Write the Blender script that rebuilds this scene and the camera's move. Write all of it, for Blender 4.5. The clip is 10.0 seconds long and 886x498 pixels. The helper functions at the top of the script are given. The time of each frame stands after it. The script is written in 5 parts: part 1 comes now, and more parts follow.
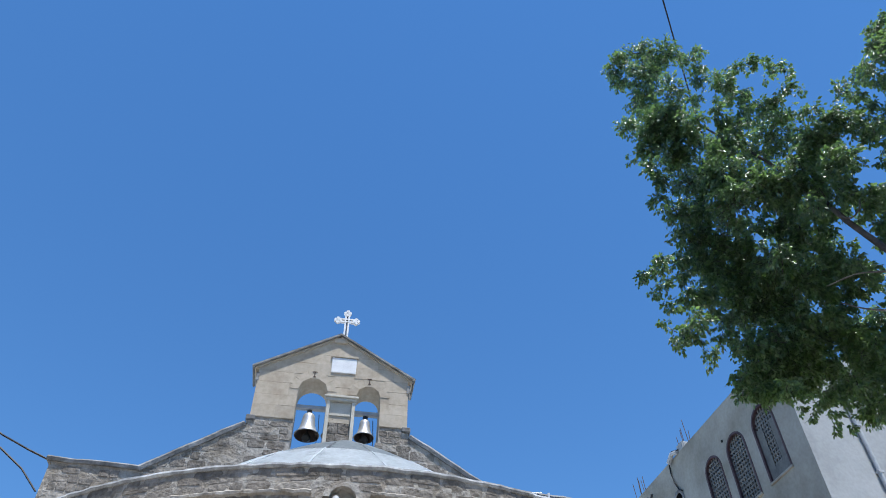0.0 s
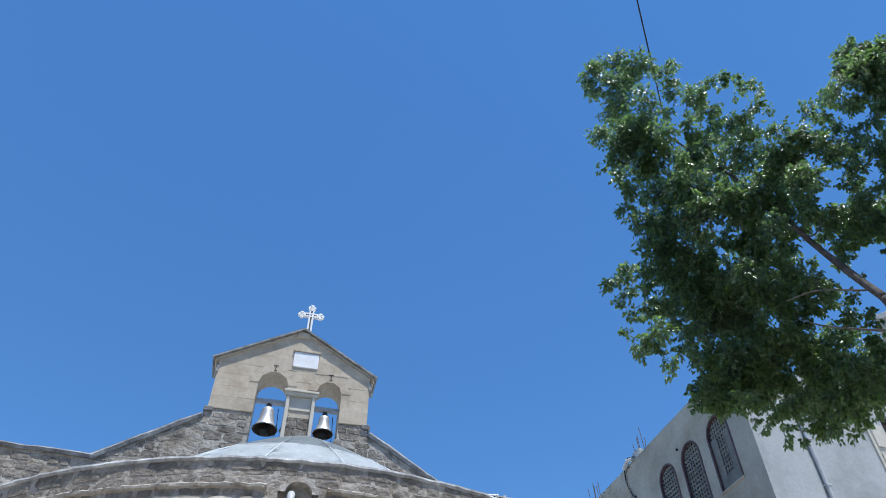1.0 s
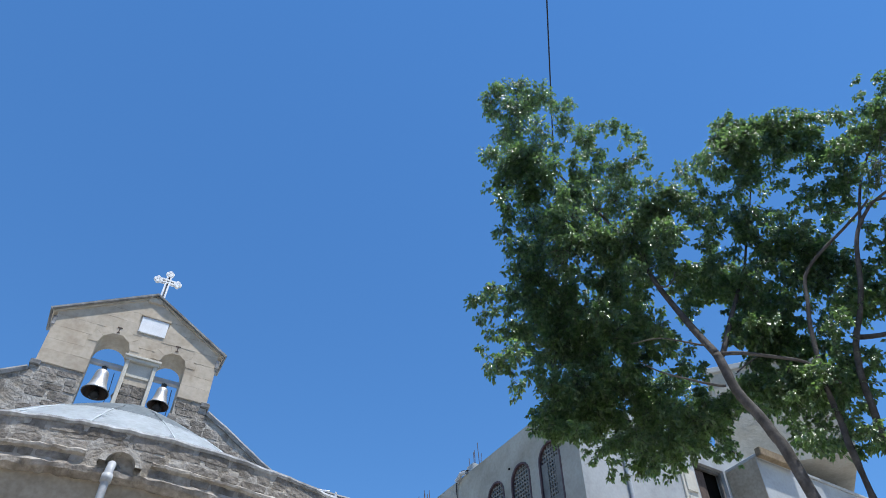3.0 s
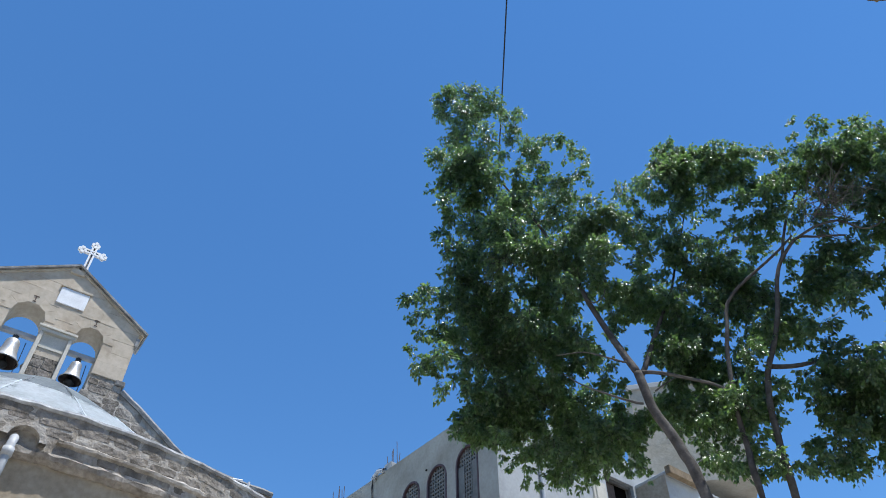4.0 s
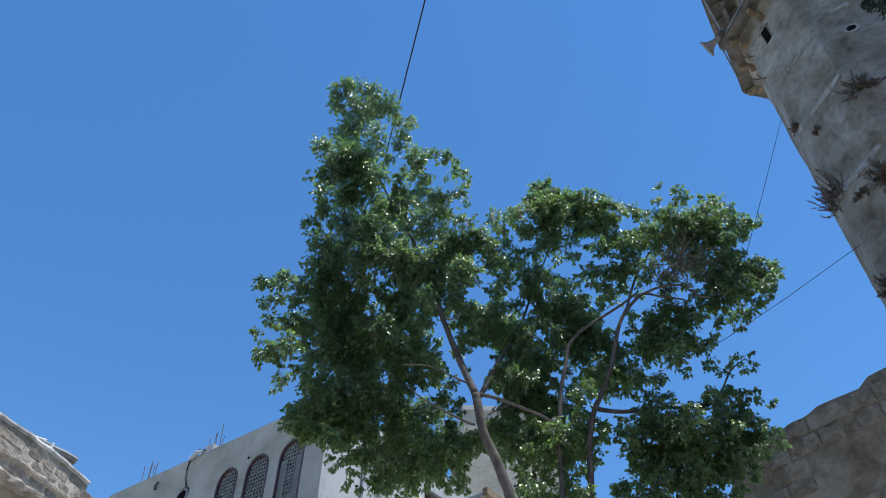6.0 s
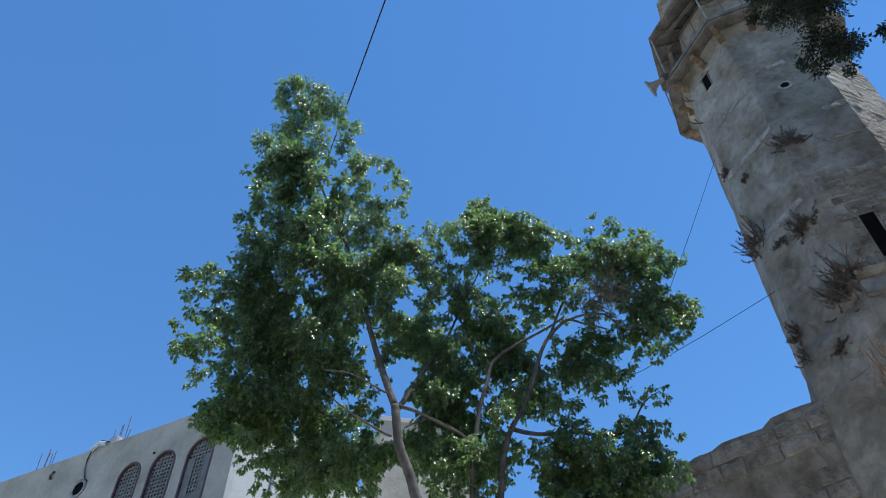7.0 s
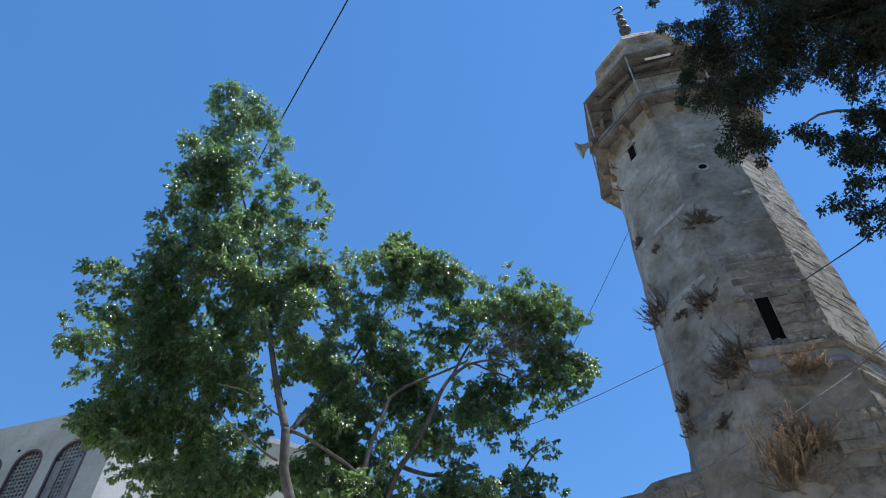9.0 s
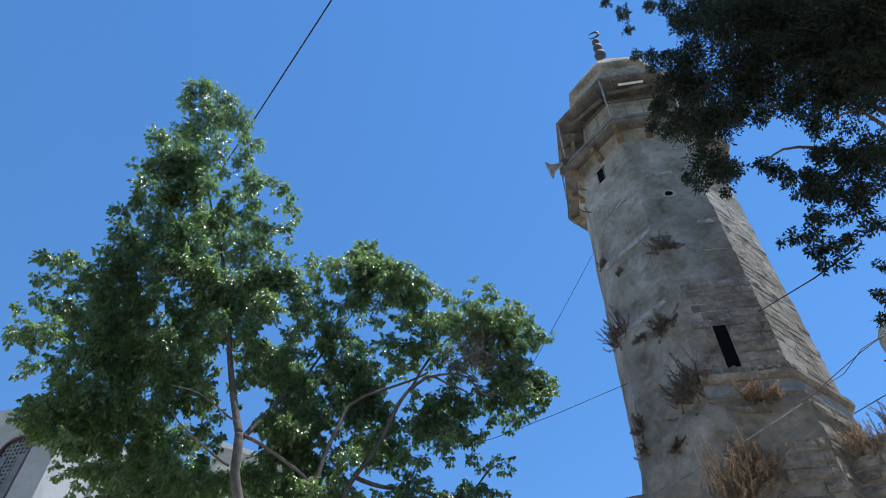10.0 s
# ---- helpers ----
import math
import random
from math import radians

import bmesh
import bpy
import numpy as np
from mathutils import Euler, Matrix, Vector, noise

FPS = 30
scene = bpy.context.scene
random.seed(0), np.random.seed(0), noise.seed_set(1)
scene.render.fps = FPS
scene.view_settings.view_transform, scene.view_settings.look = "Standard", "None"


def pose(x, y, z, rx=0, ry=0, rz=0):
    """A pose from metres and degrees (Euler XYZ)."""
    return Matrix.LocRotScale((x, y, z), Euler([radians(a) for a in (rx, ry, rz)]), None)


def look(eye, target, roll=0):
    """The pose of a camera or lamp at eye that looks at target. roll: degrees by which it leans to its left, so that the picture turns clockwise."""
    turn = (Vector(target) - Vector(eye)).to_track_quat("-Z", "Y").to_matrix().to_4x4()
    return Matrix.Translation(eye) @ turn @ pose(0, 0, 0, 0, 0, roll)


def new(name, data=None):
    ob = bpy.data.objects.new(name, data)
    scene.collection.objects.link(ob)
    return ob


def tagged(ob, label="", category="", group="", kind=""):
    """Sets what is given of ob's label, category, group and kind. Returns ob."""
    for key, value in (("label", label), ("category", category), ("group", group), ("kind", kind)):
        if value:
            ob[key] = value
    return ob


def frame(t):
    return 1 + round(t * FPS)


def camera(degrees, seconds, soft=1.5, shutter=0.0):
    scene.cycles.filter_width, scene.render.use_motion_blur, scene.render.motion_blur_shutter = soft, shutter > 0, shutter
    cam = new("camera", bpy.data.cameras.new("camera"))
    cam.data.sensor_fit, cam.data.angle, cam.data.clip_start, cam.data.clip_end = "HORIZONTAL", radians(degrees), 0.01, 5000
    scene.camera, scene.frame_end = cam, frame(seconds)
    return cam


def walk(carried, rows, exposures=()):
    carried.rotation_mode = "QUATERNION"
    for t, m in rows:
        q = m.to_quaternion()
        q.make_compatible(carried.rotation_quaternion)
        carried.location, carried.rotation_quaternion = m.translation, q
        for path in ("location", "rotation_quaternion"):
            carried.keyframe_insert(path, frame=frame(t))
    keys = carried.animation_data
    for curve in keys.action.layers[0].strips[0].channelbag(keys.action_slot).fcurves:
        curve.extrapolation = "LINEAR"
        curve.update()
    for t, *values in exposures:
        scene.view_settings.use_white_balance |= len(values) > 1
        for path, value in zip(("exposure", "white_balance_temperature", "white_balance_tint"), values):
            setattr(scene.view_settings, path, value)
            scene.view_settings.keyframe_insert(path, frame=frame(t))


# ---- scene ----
import itertools

cam = camera(61.95, 10.0, soft=0.95)
EYE = (0.0, 0.0, 1.6)
# seconds, yaw, pitch, roll: a level pan to the right that rises a little at its end
PAN = [(0.0, 0.02, 46.32, -0.84), (0.5, -1.3, 46.31, -0.78), (1.0, -3.56, 46.25, -0.75), (1.5, -6.27, 46.21, -0.8),
       (2.0, -9.92, 46.18, -0.76), (2.5, -13.71, 46.15, -0.67), (4.0, -24.47, 46.04, -0.38), (4.5, -27.65, 45.98, 0.0),
       (5.0, -31.72, 45.96, 0.11), (5.5, -35.3, 46.04, 0.21), (7.0, -46.69, 47.17, 0.38), (7.5, -49.19, 47.88, 0.45),
       (8.0, -51.46, 48.6, 0.9), (8.5, -53.96, 49.21, 1.0), (9.0, -56.36, 49.85, 1.08), (9.5, -58.55, 50.42, 1.11),
       (10.0, -60.42, 50.85, 1.12)]


def hold(yaw, pitch, roll):
    """Camera pose at the eye: turned by yaw, tilted up by pitch, leaning by roll about its own axis."""
    return pose(*EYE, 90 + pitch, 0, yaw) @ pose(0, 0, 0, 0, 0, roll)


walk(cam, [(t, hold(y, p, r)) for t, y, p, r in PAN], exposures=((0.0, 0.4, 6150, 9), (5.0, 0.45, 6270, 9), (10.0, 0.62, 6420, 9)))

# ---- light ----
SUN_AZ, SUN_EL = 153.0, 73.0        # clockwise from +y
world = bpy.data.worlds.new("sky")
scene.world = world
world.use_nodes = True
wn = world.node_tree
sky = wn.nodes.new("ShaderNodeTexSky")
sky.sky_type = "NISHITA"
sky.sun_disc = False
sky.sun_elevation, sky.sun_rotation = radians(SUN_EL), radians(SUN_AZ)
sky.air_density, sky.dust_density, sky.ozone_density = 1.0, 0.0, 4.0
clear = wn.nodes.new("ShaderNodeHueSaturation")
clear.inputs["Saturation"].default_value, clear.inputs["Value"].default_value = 1.19, 1.15
wn.links.new(sky.outputs[0], clear.inputs["Color"])
wn.links.new(clear.outputs[0], wn.nodes["Background"].inputs[0])
wn.nodes["Background"].inputs[1].default_value = 0.12
lamp = bpy.data.lights.new("sun", "SUN")
lamp.energy, lamp.angle, lamp.color = 4.7, radians(0.53), (1.0, 0.95, 0.88)
sun_to = Vector((math.sin(radians(SUN_AZ)) * math.cos(radians(SUN_EL)), math.cos(radians(SUN_AZ)) * math.cos(radians(SUN_EL)), math.sin(radians(SUN_EL))))
sun = new("sun", lamp)
sun.matrix_world = look(sun_to * 60, (0, 0, 0))


# ---- materials ----
def mat(name, stops, scale=3.0, fine=30.0, rough=0.85, bump=0.3, metal=0.0, per_object=0.0, fine_amount=0.35, dist=0.01, spec=0.35):
    """Two scales of noise: patches that pick from the colour stops, fine grain that darkens them, both as relief."""
    m = bpy.data.materials.new(name)
    m.use_nodes = True
    nt = m.node_tree
    b = nt.nodes["Principled BSDF"]
    tc = nt.nodes.new("ShaderNodeTexCoord")
    n1 = nt.nodes.new("ShaderNodeTexNoise")
    n1.inputs["Scale"].default_value, n1.inputs["Detail"].default_value, n1.inputs["Roughness"].default_value = scale, 6, 0.6
    n2 = nt.nodes.new("ShaderNodeTexNoise")
    n2.inputs["Scale"].default_value, n2.inputs["Detail"].default_value = fine, 5
    geo = nt.nodes.new("ShaderNodeNewGeometry")
    nt.links.new(geo.outputs["Position"], n1.inputs["Vector"])
    nt.links.new(geo.outputs["Position"], n2.inputs["Vector"])
    ramp = nt.nodes.new("ShaderNodeValToRGB")
    el = ramp.color_ramp.elements
    n = len(stops)
    el[0].position, el[1].position = 0.3, 0.7
    while len(el) < n:
        el.new(0.5)
    for i, c in enumerate(stops):
        el[i].position = 0.32 + 0.36 * i / max(1, n - 1)
        el[i].color = (*c, 1)
    nt.links.new(n1.outputs["Fac"], ramp.inputs["Fac"])
    mul = nt.nodes.new("ShaderNodeMix")
    mul.data_type, mul.blend_type = "RGBA", "MULTIPLY"
    mul.inputs["Factor"].default_value = fine_amount
    r2 = nt.nodes.new("ShaderNodeValToRGB")
    r2.color_ramp.elements[0].position, r2.color_ramp.elements[1].position = 0.3, 0.62
    r2.color_ramp.elements[0].color = (0.35, 0.33, 0.3, 1)
    nt.links.new(n2.outputs["Fac"], r2.inputs["Fac"])
    nt.links.new(ramp.outputs["Color"], mul.inputs["A"])
    nt.links.new(r2.outputs["Color"], mul.inputs["B"])
    out = mul.outputs["Result"]
    if per_object:
        oi = nt.nodes.new("ShaderNodeObjectInfo")
        mr = nt.nodes.new("ShaderNodeMapRange")
        mr.inputs["To Min"].default_value, mr.inputs["To Max"].default_value = 1 - per_object, 1 + per_object
        nt.links.new(oi.outputs["Random"], mr.inputs["Value"])
        hs = nt.nodes.new("ShaderNodeHueSaturation")
        nt.links.new(mr.outputs["Result"], hs.inputs["Value"])
        nt.links.new(out, hs.inputs["Color"])
        out = hs.outputs["Color"]
    nt.links.new(out, b.inputs["Base Color"])
    b.inputs["Roughness"].default_value, b.inputs["Metallic"].default_value = rough, metal
    b.inputs["Specular IOR Level"].default_value = spec
    if bump:
        add = nt.nodes.new("ShaderNodeMath")
        add.operation = "ADD"
        nt.links.new(n1.outputs["Fac"], add.inputs[0])
        nt.links.new(n2.outputs["Fac"], add.inputs[1])
        bp = nt.nodes.new("ShaderNodeBump")
        bp.inputs["Strength"].default_value, bp.inputs["Distance"].default_value = bump, dist
        nt.links.new(add.outputs[0], bp.inputs["Height"])
        nt.links.new(bp.outputs["Normal"], b.inputs["Normal"])
    return m


def leaf_mat(name, dark, light, rough, spec, gloss=0.0, through_light=0.3):
    m = bpy.data.materials.new(name)
    m.use_nodes = True
    nt = m.node_tree
    b = nt.nodes["Principled BSDF"]
    geo = nt.nodes.new("ShaderNodeNewGeometry")
    ramp = nt.nodes.new("ShaderNodeValToRGB")
    ramp.color_ramp.elements[0].color, ramp.color_ramp.elements[1].color = (*dark, 1), (*light, 1)
    nt.links.new(geo.outputs["Random Per Island"], ramp.inputs["Fac"])
    nt.links.new(ramp.outputs["Color"], b.inputs["Base Color"])
    b.inputs["Roughness"].default_value, b.inputs["Specular IOR Level"].default_value = rough, spec
    nz = nt.nodes.new("ShaderNodeTexNoise")
    nz.inputs["Scale"].default_value, nz.inputs["Detail"].default_value = 55, 2
    nt.links.new(geo.outputs["Position"], nz.inputs["Vector"])
    bp = nt.nodes.new("ShaderNodeBump")
    bp.inputs["Strength"].default_value, bp.inputs["Distance"].default_value = 0.9, 0.014
    nt.links.new(nz.outputs["Fac"], bp.inputs["Height"])
    nt.links.new(bp.outputs["Normal"], b.inputs["Normal"])
    b.inputs["Coat Weight"].default_value, b.inputs["Coat Roughness"].default_value = gloss, 0.3
    b.inputs["Coat IOR"].default_value = 2.0
    nt.links.new(bp.outputs["Normal"], b.inputs["Coat Normal"])
    tr = nt.nodes.new("ShaderNodeBsdfTranslucent")
    hs = nt.nodes.new("ShaderNodeHueSaturation")
    hs.inputs["Value"].default_value, hs.inputs["Saturation"].default_value = 2.1, 1.15
    hs.inputs["Hue"].default_value = 0.478
    nt.links.new(ramp.outputs["Color"], hs.inputs["Color"])
    nt.links.new(hs.outputs["Color"], tr.inputs["Color"])
    mix = nt.nodes.new("ShaderNodeMixShader")
    mix.inputs["Fac"].default_value = through_light
    nt.links.new(b.outputs[0], mix.inputs[1])
    nt.links.new(tr.outputs[0], mix.inputs[2])
    nt.links.new(mix.outputs[0], nt.nodes["Material Output"].inputs["Surface"])
    return m


def patchy(m, second, scale, sharp=0.06, cover=0.5):
    """Lays worn patches of another colour over a material, with ragged edges and a step in the relief."""
    nt = m.node_tree
    b = nt.nodes["Principled BSDF"]
    src = b.inputs["Base Color"].links[0].from_socket
    geo = nt.nodes.new("ShaderNodeNewGeometry")
    n = nt.nodes.new("ShaderNodeTexNoise")
    n.inputs["Scale"].default_value, n.inputs["Detail"].default_value, n.inputs["Roughness"].default_value, n.inputs["Distortion"].default_value = scale, 7, 0.62, 0.6
    nt.links.new(geo.outputs["Position"], n.inputs["Vector"])
    r = nt.nodes.new("ShaderNodeValToRGB")
    r.color_ramp.elements[0].position, r.color_ramp.elements[1].position = cover - sharp, cover + sharp
    nt.links.new(n.outputs["Fac"], r.inputs["Fac"])
    mix = nt.nodes.new("ShaderNodeMix")
    mix.data_type, mix.blend_type = "RGBA", "MULTIPLY"
    mix.inputs["B"].default_value = (*second, 1)
    nt.links.new(r.outputs["Color"], mix.inputs["Factor"])
    nt.links.new(src, mix.inputs["A"])
    nt.links.new(mix.outputs["Result"], b.inputs["Base Color"])
    old = b.inputs["Normal"].links[0].from_node
    bp = nt.nodes.new("ShaderNodeBump")
    bp.invert = True
    bp.inputs["Strength"].default_value, bp.inputs["Distance"].default_value = 0.7, 0.02
    nt.links.new(r.outputs["Color"], bp.inputs["Height"])
    nt.links.new(old.outputs["Normal"], bp.inputs["Normal"])
    nt.links.new(bp.outputs["Normal"], b.inputs["Normal"])
    return m


M_DRESSED = mat("dressed_stone", [(0.39, 0.322, 0.242), (0.485, 0.418, 0.328), (0.545, 0.48, 0.389)], 1.6, 11, 0.9, 0.35, per_object=0.07, fine_amount=0.22)
M_JOINT = mat("lime_mortar", [(0.318, 0.295, 0.258), (0.415, 0.386, 0.342), (0.49, 0.462, 0.42)], 3.0, 14, 0.95, 0.9, dist=0.03, fine_amount=0.4)
M_RUBBLE = mat("weathered_rubble", [(0.165, 0.147, 0.126), (0.275, 0.25, 0.218), (0.385, 0.355, 0.315)], 3.2, 14, 0.95, 1.0, per_object=0.22, fine_amount=0.5, dist=0.03)
patchy(M_JOINT, (0.72, 0.68, 0.63), 2.6, 0.08, 0.55)
patchy(M_RUBBLE, (0.75, 0.73, 0.71), 1.8, 0.1, 0.57)
M_COPING = mat("cement_coping", [(0.14, 0.138, 0.134), (0.245, 0.245, 0.242), (0.38, 0.385, 0.385)], 3, 14, 0.85, 0.7, fine_amount=0.4, dist=0.02)
M_DOME = mat("whitewashed_dome", [(0.51, 0.565, 0.59), (0.61, 0.67, 0.705), (0.67, 0.725, 0.76)], 2.5, 14, 0.6, 0.3, per_object=0.06, fine_amount=0.2)
M_COPING2 = mat("grey_dome_render", [(0.25, 0.3, 0.33), (0.35, 0.4, 0.43)], 2.5, 14, 0.7, 0.35, per_object=0.06, fine_amount=0.25)
M_RIM = mat("limewashed_rim", [(0.22, 0.22, 0.22), (0.4, 0.41, 0.42), (0.62, 0.64, 0.66)], 3.2, 12, 0.85, 0.8, fine_amount=0.45, dist=0.03)
M_WHITE = mat("white_paint", [(0.66, 0.67, 0.68), (0.78, 0.79, 0.8)], 6, 40, 0.5, 0.15, fine_amount=0.12)
M_CREAM = mat("cream_paint", [(0.5, 0.47, 0.4), (0.6, 0.57, 0.5)], 4, 40, 0.7, 0.2, fine_amount=0.2)
M_BELL = mat("silver_bell_paint", [(0.44, 0.45, 0.46), (0.62, 0.63, 0.64)], 9, 40, 0.4, 0.1, metal=0.5, fine_amount=0.25, spec=0.6)
M_DARK = mat("dark_metal", [(0.03, 0.03, 0.032), (0.06, 0.06, 0.06)], 9, 40, 0.6, 0.15)
# near-black that stands in for the shade inside openings
M_INSIDE_SHADE = mat("inside_shade_black", [(0.005, 0.005, 0.005), (0.009, 0.008, 0.008)], 5, 30, 1.0, 0.0, spec=0.05)
M_APSE = mat("apse_render", [(0.32, 0.27, 0.2), (0.46, 0.4, 0.31)], 1.6, 12, 0.95, 0.5, fine_amount=0.35)
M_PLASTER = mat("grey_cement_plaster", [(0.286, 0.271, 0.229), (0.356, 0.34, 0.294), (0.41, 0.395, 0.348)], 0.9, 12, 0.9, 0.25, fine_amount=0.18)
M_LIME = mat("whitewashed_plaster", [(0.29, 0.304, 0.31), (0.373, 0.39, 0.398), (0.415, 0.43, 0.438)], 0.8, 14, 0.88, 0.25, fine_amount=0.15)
M_GRILLE = mat("concrete_grille", [(0.14, 0.14, 0.133), (0.21, 0.21, 0.196)], 4, 30, 0.9, 0.3, fine_amount=0.3)
M_FRAMEW = mat("maroon_frame_paint", [(0.06, 0.035, 0.04), (0.11, 0.07, 0.075)], 6, 30, 0.7, 0.2)
M_MINARET = mat("minaret_plaster", [(0.15, 0.133, 0.103), (0.25, 0.23, 0.19), (0.285, 0.276, 0.245), (0.38, 0.355, 0.305)], 1.5, 9, 0.95, 0.6, fine_amount=0.32, dist=0.025)

M_MSTONE = mat("minaret_stone", [(0.165, 0.15, 0.122), (0.25, 0.231, 0.198), (0.335, 0.315, 0.277)], 2.2, 14, 0.95, 1.0, per_object=0.12, fine_amount=0.5, dist=0.04)
patchy(M_MINARET, (0.76, 0.74, 0.71), 0.8, 0.05, 0.53)
patchy(M_MINARET, (0.84, 0.81, 0.77), 2.6, 0.05, 0.57)
patchy(M_PLASTER, (0.88, 0.86, 0.81), 0.7, 0.12, 0.55)
patchy(M_MSTONE, (0.7, 0.68, 0.64), 2.4, 0.06, 0.55)
M_BAND = mat("pale_plaster_band", [(0.24, 0.232, 0.212), (0.315, 0.308, 0.288), (0.39, 0.388, 0.378)], 3, 12, 0.9, 0.6, fine_amount=0.45)
M_WASH = mat("bluish_limewash", [(0.19, 0.2, 0.21), (0.26, 0.275, 0.29), (0.33, 0.345, 0.36)], 2.4, 12, 0.9, 0.6, fine_amount=0.4)
M_WOOD = mat("weathered_wood", [(0.085, 0.079, 0.072), (0.145, 0.137, 0.126), (0.215, 0.205, 0.192)], 3, 20, 0.85, 0.5, fine_amount=0.5)
M_BRACKET = mat("ochre_wood", [(0.13, 0.094, 0.058), (0.25, 0.19, 0.118)], 4, 26, 0.8, 0.4, per_object=0.25, fine_amount=0.45)
M_BARK = mat("grey_brown_bark", [(0.055, 0.051, 0.048), (0.09, 0.084, 0.08), (0.14, 0.133, 0.127)], 6, 40, 0.9, 0.6, fine_amount=0.35)
M_BARKD = mat("dark_bark", [(0.06, 0.05, 0.04), (0.12, 0.1, 0.08)], 6, 40, 0.95, 0.7)
M_GROUND = mat("pale_bounce_ground", [(0.42, 0.39, 0.34), (0.52, 0.49, 0.44)], 0.6, 9, 0.9, 0.3)
M_CABLE = mat("black_cable_rubber", [(0.012, 0.012, 0.014), (0.02, 0.02, 0.022)], 9, 60, 0.6, 0.0)
# rust brown, also the painted shade inside the bells
M_RUST_SHADE = mat("rusty_steel_and_shade", [(0.07, 0.05, 0.045), (0.14, 0.1, 0.08)], 9, 60, 0.8, 0.2)
M_PVC = mat("grey_plastic_pipe", [(0.36, 0.38, 0.4), (0.46, 0.48, 0.5)], 5, 40, 0.5, 0.05, fine_amount=0.1)
M_LEAF = leaf_mat("ficus_leaf", (0.042, 0.093, 0.03), (0.11, 0.19, 0.066), 0.3, 0.55, 1.0, 0.5)
# leaf colour taken down to near black to carry the backlit shade
M_CONIF = leaf_mat("backlit_conifer_leaf", (0.008, 0.016, 0.009), (0.024, 0.036, 0.02), 0.6, 0.3)
M_DRY = leaf_mat("dry_weed", (0.135, 0.108, 0.078), (0.29, 0.238, 0.168), 0.85, 0.15)
M_WEED = leaf_mat("grey_green_weed", (0.085, 0.07, 0.058), (0.175, 0.145, 0.12), 0.85, 0.15)


# ---- builders ----
def link(name, bm, material, smooth=False):
    me = bpy.data.meshes.new(name)
    bmesh.ops.recalc_face_normals(bm, faces=bm.faces[:])
    bm.to_mesh(me)
    bm.free()
    me.materials.append(material)
    if smooth:
        for p in me.polygons:
            p.use_smooth = True
    return me


def part(name, bm, material, parent, label="", smooth=False, m=None):
    """One mesh object under a thing or a part."""
    ob = new(name, link(name, bm, material, smooth))
    ob.parent = parent
    if m is not None:
        ob.matrix_basis = m
    return tagged(ob, label) if label else ob


def share(name, me, parent, m):
    ob = new(name, me)
    ob.parent = parent
    ob.matrix_basis = m
    return ob


def thing(name, m, label, category, group="", kind=""):
    ob = new(name)
    ob.empty_display_size = 0.2
    ob.matrix_basis = m
    return tagged(ob, label, category, group, kind)


def box(bm, x0, x1, y0, y1, z0, z1, bevel=0.0):
    vs = [bm.verts.new((x, y, z)) for x in (x0, x1) for y in (y0, y1) for z in (z0, z1)]
    f = [(0, 1, 3, 2), (4, 6, 7, 5), (0, 4, 5, 1), (2, 3, 7, 6), (0, 2, 6, 4), (1, 5, 7, 3)]
    fs = [bm.faces.new([vs[i] for i in q]) for q in f]
    if bevel:
        es = list({e for q in fs for e in q.edges})
        bmesh.ops.bevel(bm, geom=es, offset=bevel, segments=1, affect="EDGES", profile=0.5)
    return bm


def boxes(*rows, bevel=0.0):
    bm = bmesh.new()
    for r in rows:
        box(bm, *r, bevel=bevel)
    return bm


def slab(outline, y0, y1, holes=()):
    """A plate in the xz plane from y0 to y1: a closed outline of (x, z)."""
    bm = bmesh.new()
    vs = [bm.verts.new((x, y0, z)) for x, z in outline]
    f = bm.faces.new(vs)
    r = bmesh.ops.extrude_face_region(bm, geom=[f])
    bmesh.ops.translate(bm, vec=(0, y1 - y0, 0), verts=[v for v in r["geom"] if isinstance(v, bmesh.types.BMVert)])
    return bm


def lathe(profile, n=24, bm=None, at=(0, 0, 0), turn=0.0, cap=True):
    """A turned body from (radius, z) pairs."""
    bm = bm or bmesh.new()
    rings = []
    for r, z in profile:
        rings.append([bm.verts.new((at[0] + r * math.cos(turn + 2 * math.pi * k / n), at[1] + r * math.sin(turn + 2 * math.pi * k / n), at[2] + z)) for k in range(n)])
    for a, b in zip(rings, rings[1:]):
        for k in range(n):
            bm.faces.new((a[k], a[(k + 1) % n], b[(k + 1) % n], b[k]))
    if cap:
        bm.faces.new(rings[0])
        bm.faces.new(rings[-1])
    return bm


def tube(bm, pts, radii, n=8):
    """A tapered round bar along points."""
    pts = [Vector(p) for p in pts]
    rings = []
    for i, p in enumerate(pts):
        d = (pts[min(i + 1, len(pts) - 1)] - pts[max(i - 1, 0)]).normalized()
        q = d.to_track_quat("Z", "Y")
        r = radii[i] if isinstance(radii, (list, tuple)) else radii
        rings.append([bm.verts.new(p + q @ Vector((r * math.cos(2 * math.pi * k / n), r * math.sin(2 * math.pi * k / n), 0))) for k in range(n)])
    for a, b in zip(rings, rings[1:]):
        for k in range(n):
            bm.faces.new((a[k], a[(k + 1) % n], b[(k + 1) % n], b[k]))
    bm.faces.new(rings[0])
    bm.faces.new(rings[-1])
    return bm


def rough_up(bm, amount, scale):
    """Pushes the points about, so that edges are worn and uneven."""
    for v in bm.verts:
        v.co += noise.noise_vector(v.co * scale) * amount
    return bm


